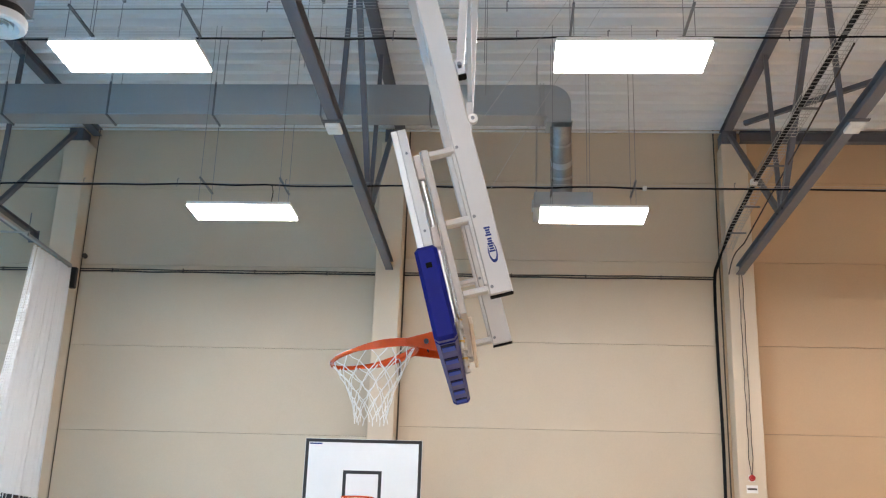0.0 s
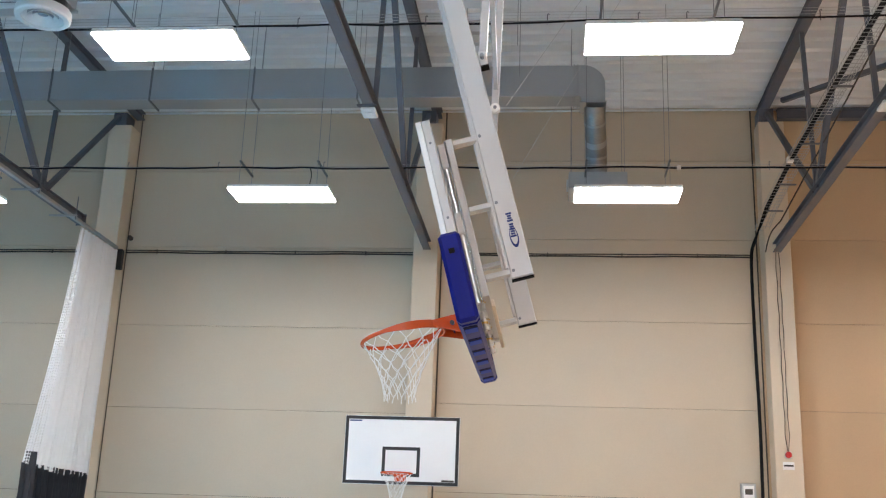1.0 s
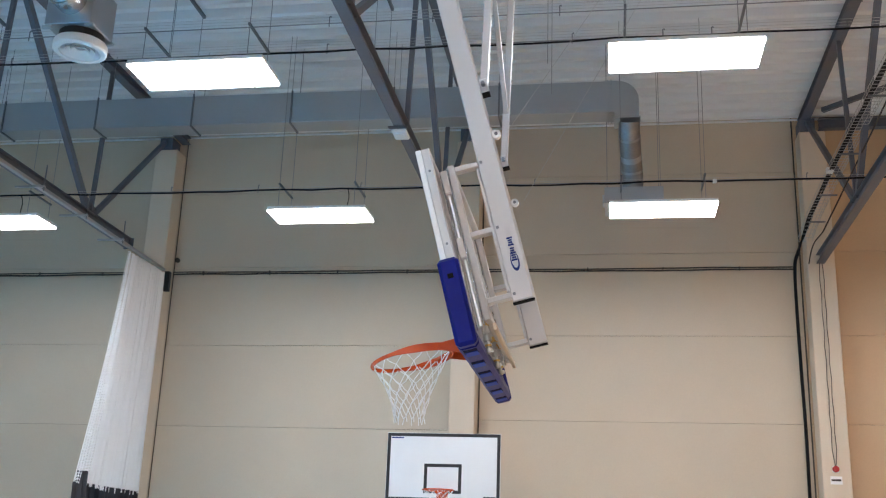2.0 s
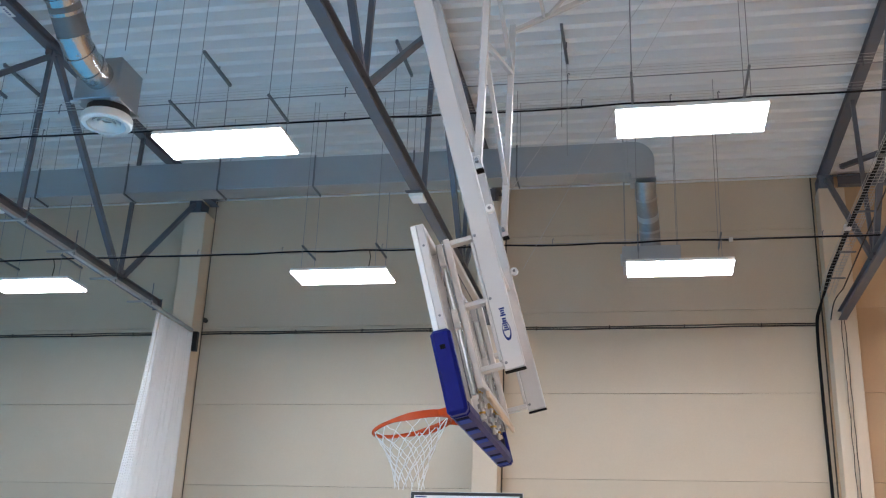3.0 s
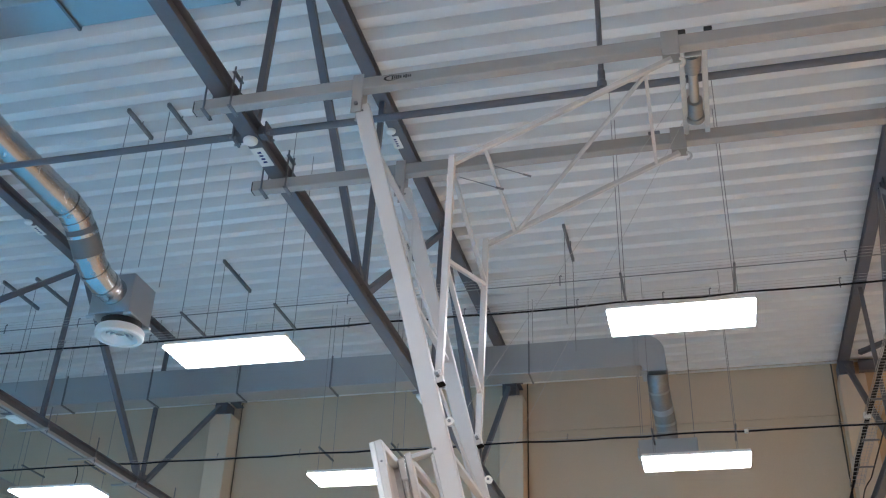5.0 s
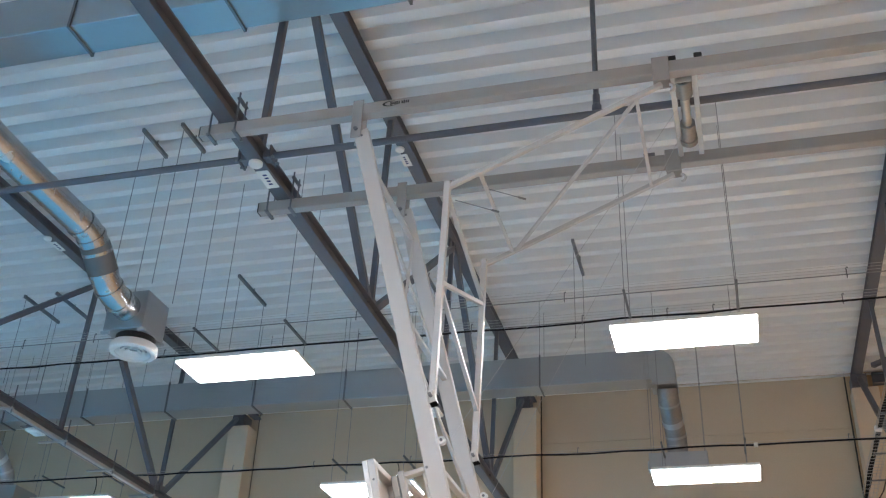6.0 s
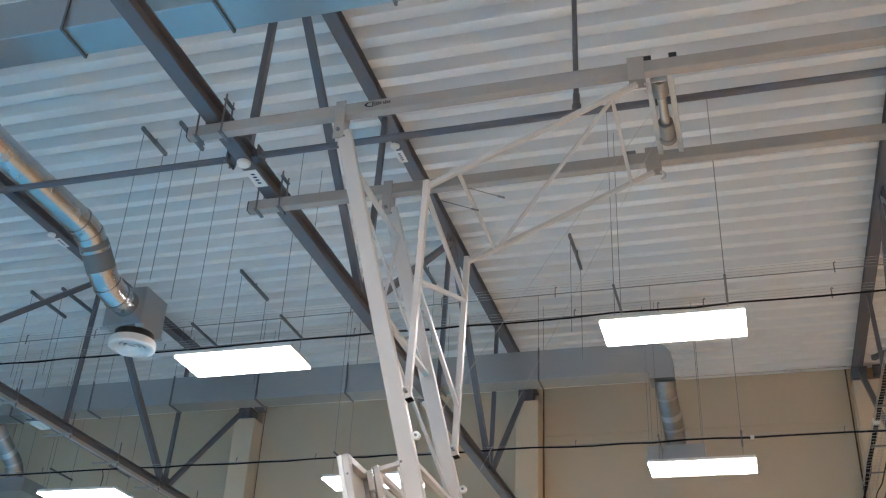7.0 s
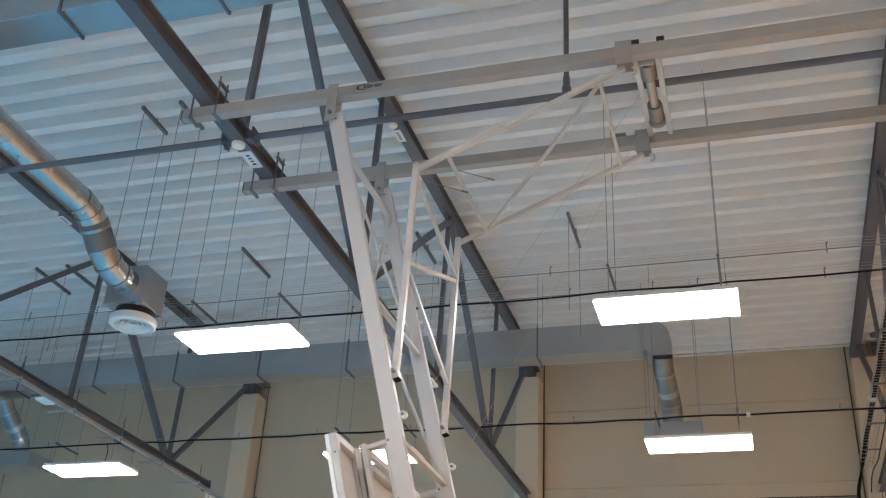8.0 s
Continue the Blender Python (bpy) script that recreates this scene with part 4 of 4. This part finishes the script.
# Cables that come off the truss on a wire ladder and run down beside the column.
COL_L, FACE = 3.98, WALL - 0.4
ladder = thing("cable_ladder", (3.98, 15.0, 7.9), "wire cable tray with black cables beside the truss", "cable tray")
run = [(4.0, 4.0, 8.02), (4.0, 12.2, 8.0), (4.0, 15.4, 7.95), (3.93, 16.9, 7.72), (3.88, 17.5, 7.5)]
for dx, dz in ((-0.06, 0.04), (-0.06, -0.025), (0.02, -0.025), (0.09, -0.025), (0.16, -0.025), (0.16, 0.04)):
    part("side_wire", tube(mesh(), [(x + dx, y, z + dz) for x, y, z in run], 0.004, 5), BASKET, ladder)
bm = mesh()
yy = 4.1
def on_run(y):
    for a, b in zip(run, run[1:]):
        if a[1] <= y <= b[1]:
            t = (y - a[1]) / (b[1] - a[1])
            return Vector(a).lerp(Vector(b), t)
    return Vector(run[-1])
while yy < 17.5:
    p = on_run(yy)
    tube(bm, (p + Vector((-0.06, 0, 0.04)), p + Vector((-0.06, 0, -0.03)), p + Vector((0.16, 0, -0.03)), p + Vector((0.16, 0, 0.04))), 0.0042, 4)
    yy += 0.1
tagged(part("wire_mesh", bm, BASKET, ladder), kind="stuff")
for i, (dx, dz) in enumerate(((-0.025, 0.0), (-0.008, 0.012), (0.008, 0.0), (0.024, 0.01))):
    rng = random.Random(20 + i)
    pts = [on_run(4.2 + 0.5 * j) + Vector((dx + rng.uniform(-0.01, 0.01), 0, dz + rng.uniform(-0.008, 0.008))) for j in range(27)]
    down = [Vector((3.84 - 0.009 * i, 17.62, 7.32)), Vector((3.80 - 0.008 * i, WALL - 0.05, 7.0)), Vector((3.80 - 0.008 * i, WALL - 0.04, 5.6)), Vector((3.815 - 0.008 * i, WALL - 0.045, 4.2)), Vector((3.80 - 0.008 * i, WALL - 0.04, 2.4)), Vector((3.80 - 0.008 * i, WALL - 0.04, 0.3))]
    part("cable", tube(mesh(), curve(pts + down, 4), 0.015, 6), CABLE, ladder)
for y, z in ((16.9, 7.62), (15.9, 7.72), (14.4, 7.8), (12.6, 7.85)):
    part("bracket", bar(mesh(), (3.9, y, z), (4.16, y, z), 0.03, 0.02), ZINC, ladder)
part("tie_block", box(mesh(), 3.92, 4.02, 15.35, 15.45, 7.9, 7.98, 0.004), WHITE_PLASTIC, ladder)

# Two thin conduits on the column's flank, and a lighter cable that hangs from the ladder to them.
for i, y in enumerate((WALL - 0.14, WALL - 0.30)):
    tagged(part("conduit", tube(mesh(), curve(((4.05, 16.6, 7.35), (3.99, 17.1, 7.3), (COL_L - 0.014, 17.44, 7.1), (COL_L - 0.014, y, 6.8), (COL_L - 0.014, y, 5.0), (COL_L - 0.014, y, 0.3)), 6), 0.01, 8), GREY_CABLE), "thin dark conduit down the column flank", "conduit", "column conduits")
tagged(part("slack_cable", tube(mesh(), curve(((4.1, 11.0, 7.9), (4.12, 13.4, 7.72), (4.1, 15.2, 7.55), (4.05, 16.6, 7.35)), 8), 0.011, 6), GREY_CABLE), "thin dark cable slung beside the truss", "cable")

alarm = thing("pull_alarm", (4.15, FACE, 3.6), "red round signal button with twin wires and paper sign", "alarm button")
part("plate", box(mesh(), 4.1, 4.2, FACE - 0.012, FACE - 0.002, 3.635, 3.735, 0.003), WHITE_PLASTIC, alarm)
part("button", tube(mesh(), ((4.15, FACE - 0.012, 3.685), (4.15, FACE - 0.05, 3.685), (4.15, FACE - 0.052, 3.685)), 0.05, 24), RED, alarm, "", True)
part("button_cap", tube(mesh(), ((4.15, FACE - 0.052, 3.685), (4.15, FACE - 0.07, 3.685)), 0.032, 20), RED, alarm, "", True)
for s in (-1, 1):
    pts = [(4.15 + s * 0.032 * (0.7 + 0.4 * (k % 2)), FACE - 0.02, 7.06 - k * 0.278) for k in range(12)] + [(4.15 + s * 0.006, FACE - 0.03, 3.735)]
    part("wire", tube(mesh(), pts, 0.006, 6), GREY_CABLE, alarm)
sign = part("sign", box(mesh(), 4.06, 4.24, FACE - 0.005, FACE - 0.0025, 3.45, 3.575), WHITE_PLASTIC, alarm, "small white paper sign")
part("print_mark", box(mesh(), 4.075, 4.225, FACE - 0.007, FACE - 0.0055, 3.5, 3.53), GREY_CABLE, sign)

intercom = thing("wall_cabinet", (3.56, WALL, 2.95), "small grey wall cabinet with pale front", "cabinet")
part("body", box(mesh(), 3.44, 3.68, WALL - 0.12, WALL - 0.003, 2.75, 3.24, 0.01), GALV, intercom)
part("front", box(mesh(), 3.475, 3.645, WALL - 0.13, WALL - 0.121, 2.79, 3.2, 0.004), WHITE_PLASTIC, intercom)
part("display", box(mesh(), 3.5, 3.62, WALL - 0.134, WALL - 0.1305, 3.06, 3.15), GREY_CABLE, intercom)


# ---- safety lamps and detectors under the chords ----
def safety_lamp(x, y, z):
    th = thing("safety_lamp", (x, y, z), "small white safety lamp under a truss chord", "safety lamp", "safety lamps")
    part("housing", box(mesh(), x - 0.09, x + 0.09, y - 0.13, y + 0.13, z - 0.05, z - 0.004, 0.012), WHITE_PLASTIC, th)
    part("lens", box(mesh(), x - 0.05, x + 0.05, y - 0.07, y + 0.07, z - 0.062, z - 0.051, 0.005), WHITE_PLASTIC, th)
    part("clamp", box(mesh(), x - 0.12, x + 0.12, y - 0.2, y - 0.135, z - 0.012, z - 0.002), STEEL, th)


def detector(x, y, z):
    th = thing("smoke_detector", (x, y, z), "white round smoke detector with a paper tag", "smoke detector", "smoke detectors")
    part("base", lathe(((0.0001, 0.0), (0.06, 0.0), (0.06, -0.02), (0.048, -0.032), (0.0001, -0.035)), (x, y - 0.12, z - 0.003), 24), WHITE_PLASTIC, th, "", True)
    tag = part("tag", box(mesh(), x - 0.055, x + 0.055, y, y + 0.26, z - 0.008, z - 0.003), WHITE_PLASTIC, th)
    for k in range(4):
        part("print_mark", box(mesh(), x - 0.016, x + 0.018, y + 0.05 + 0.045 * k, y + 0.072 + 0.045 * k, z - 0.0095, z - 0.0085), LOGO_BLUE, tag)


CH = 7.07
safety_lamp(-1.84, 11.5, CH)
safety_lamp(4.15, 11.4, CH)
safety_lamp(-7.62, 11.3, CH)
detector(-1.83, 5.98, CH)
detector(-1.825, 9.5, 9.715)
detector(-7.56, 10.55, 9.715)
tube_hanger = tagged(part("tube_hanger", tube(mesh(), ((1.03, 5.87, 7.14), (1.03, 5.87, ROOF)), 0.022, 10), STEEL), "dark rod that hangs the bracing tube", "hanger")
clevis = tagged(part("clevis", lathe(((0.0225, 0.16), (0.029, 0.15), (0.029, 0.06), (0.038, 0.045), (0.038, 0.015), (0.029, 0.0), (0.0225, 0.0)), (1.03, 5.87, 7.155), 12), STEEL), "dark steel clevis on the bracing tube", "hanger")
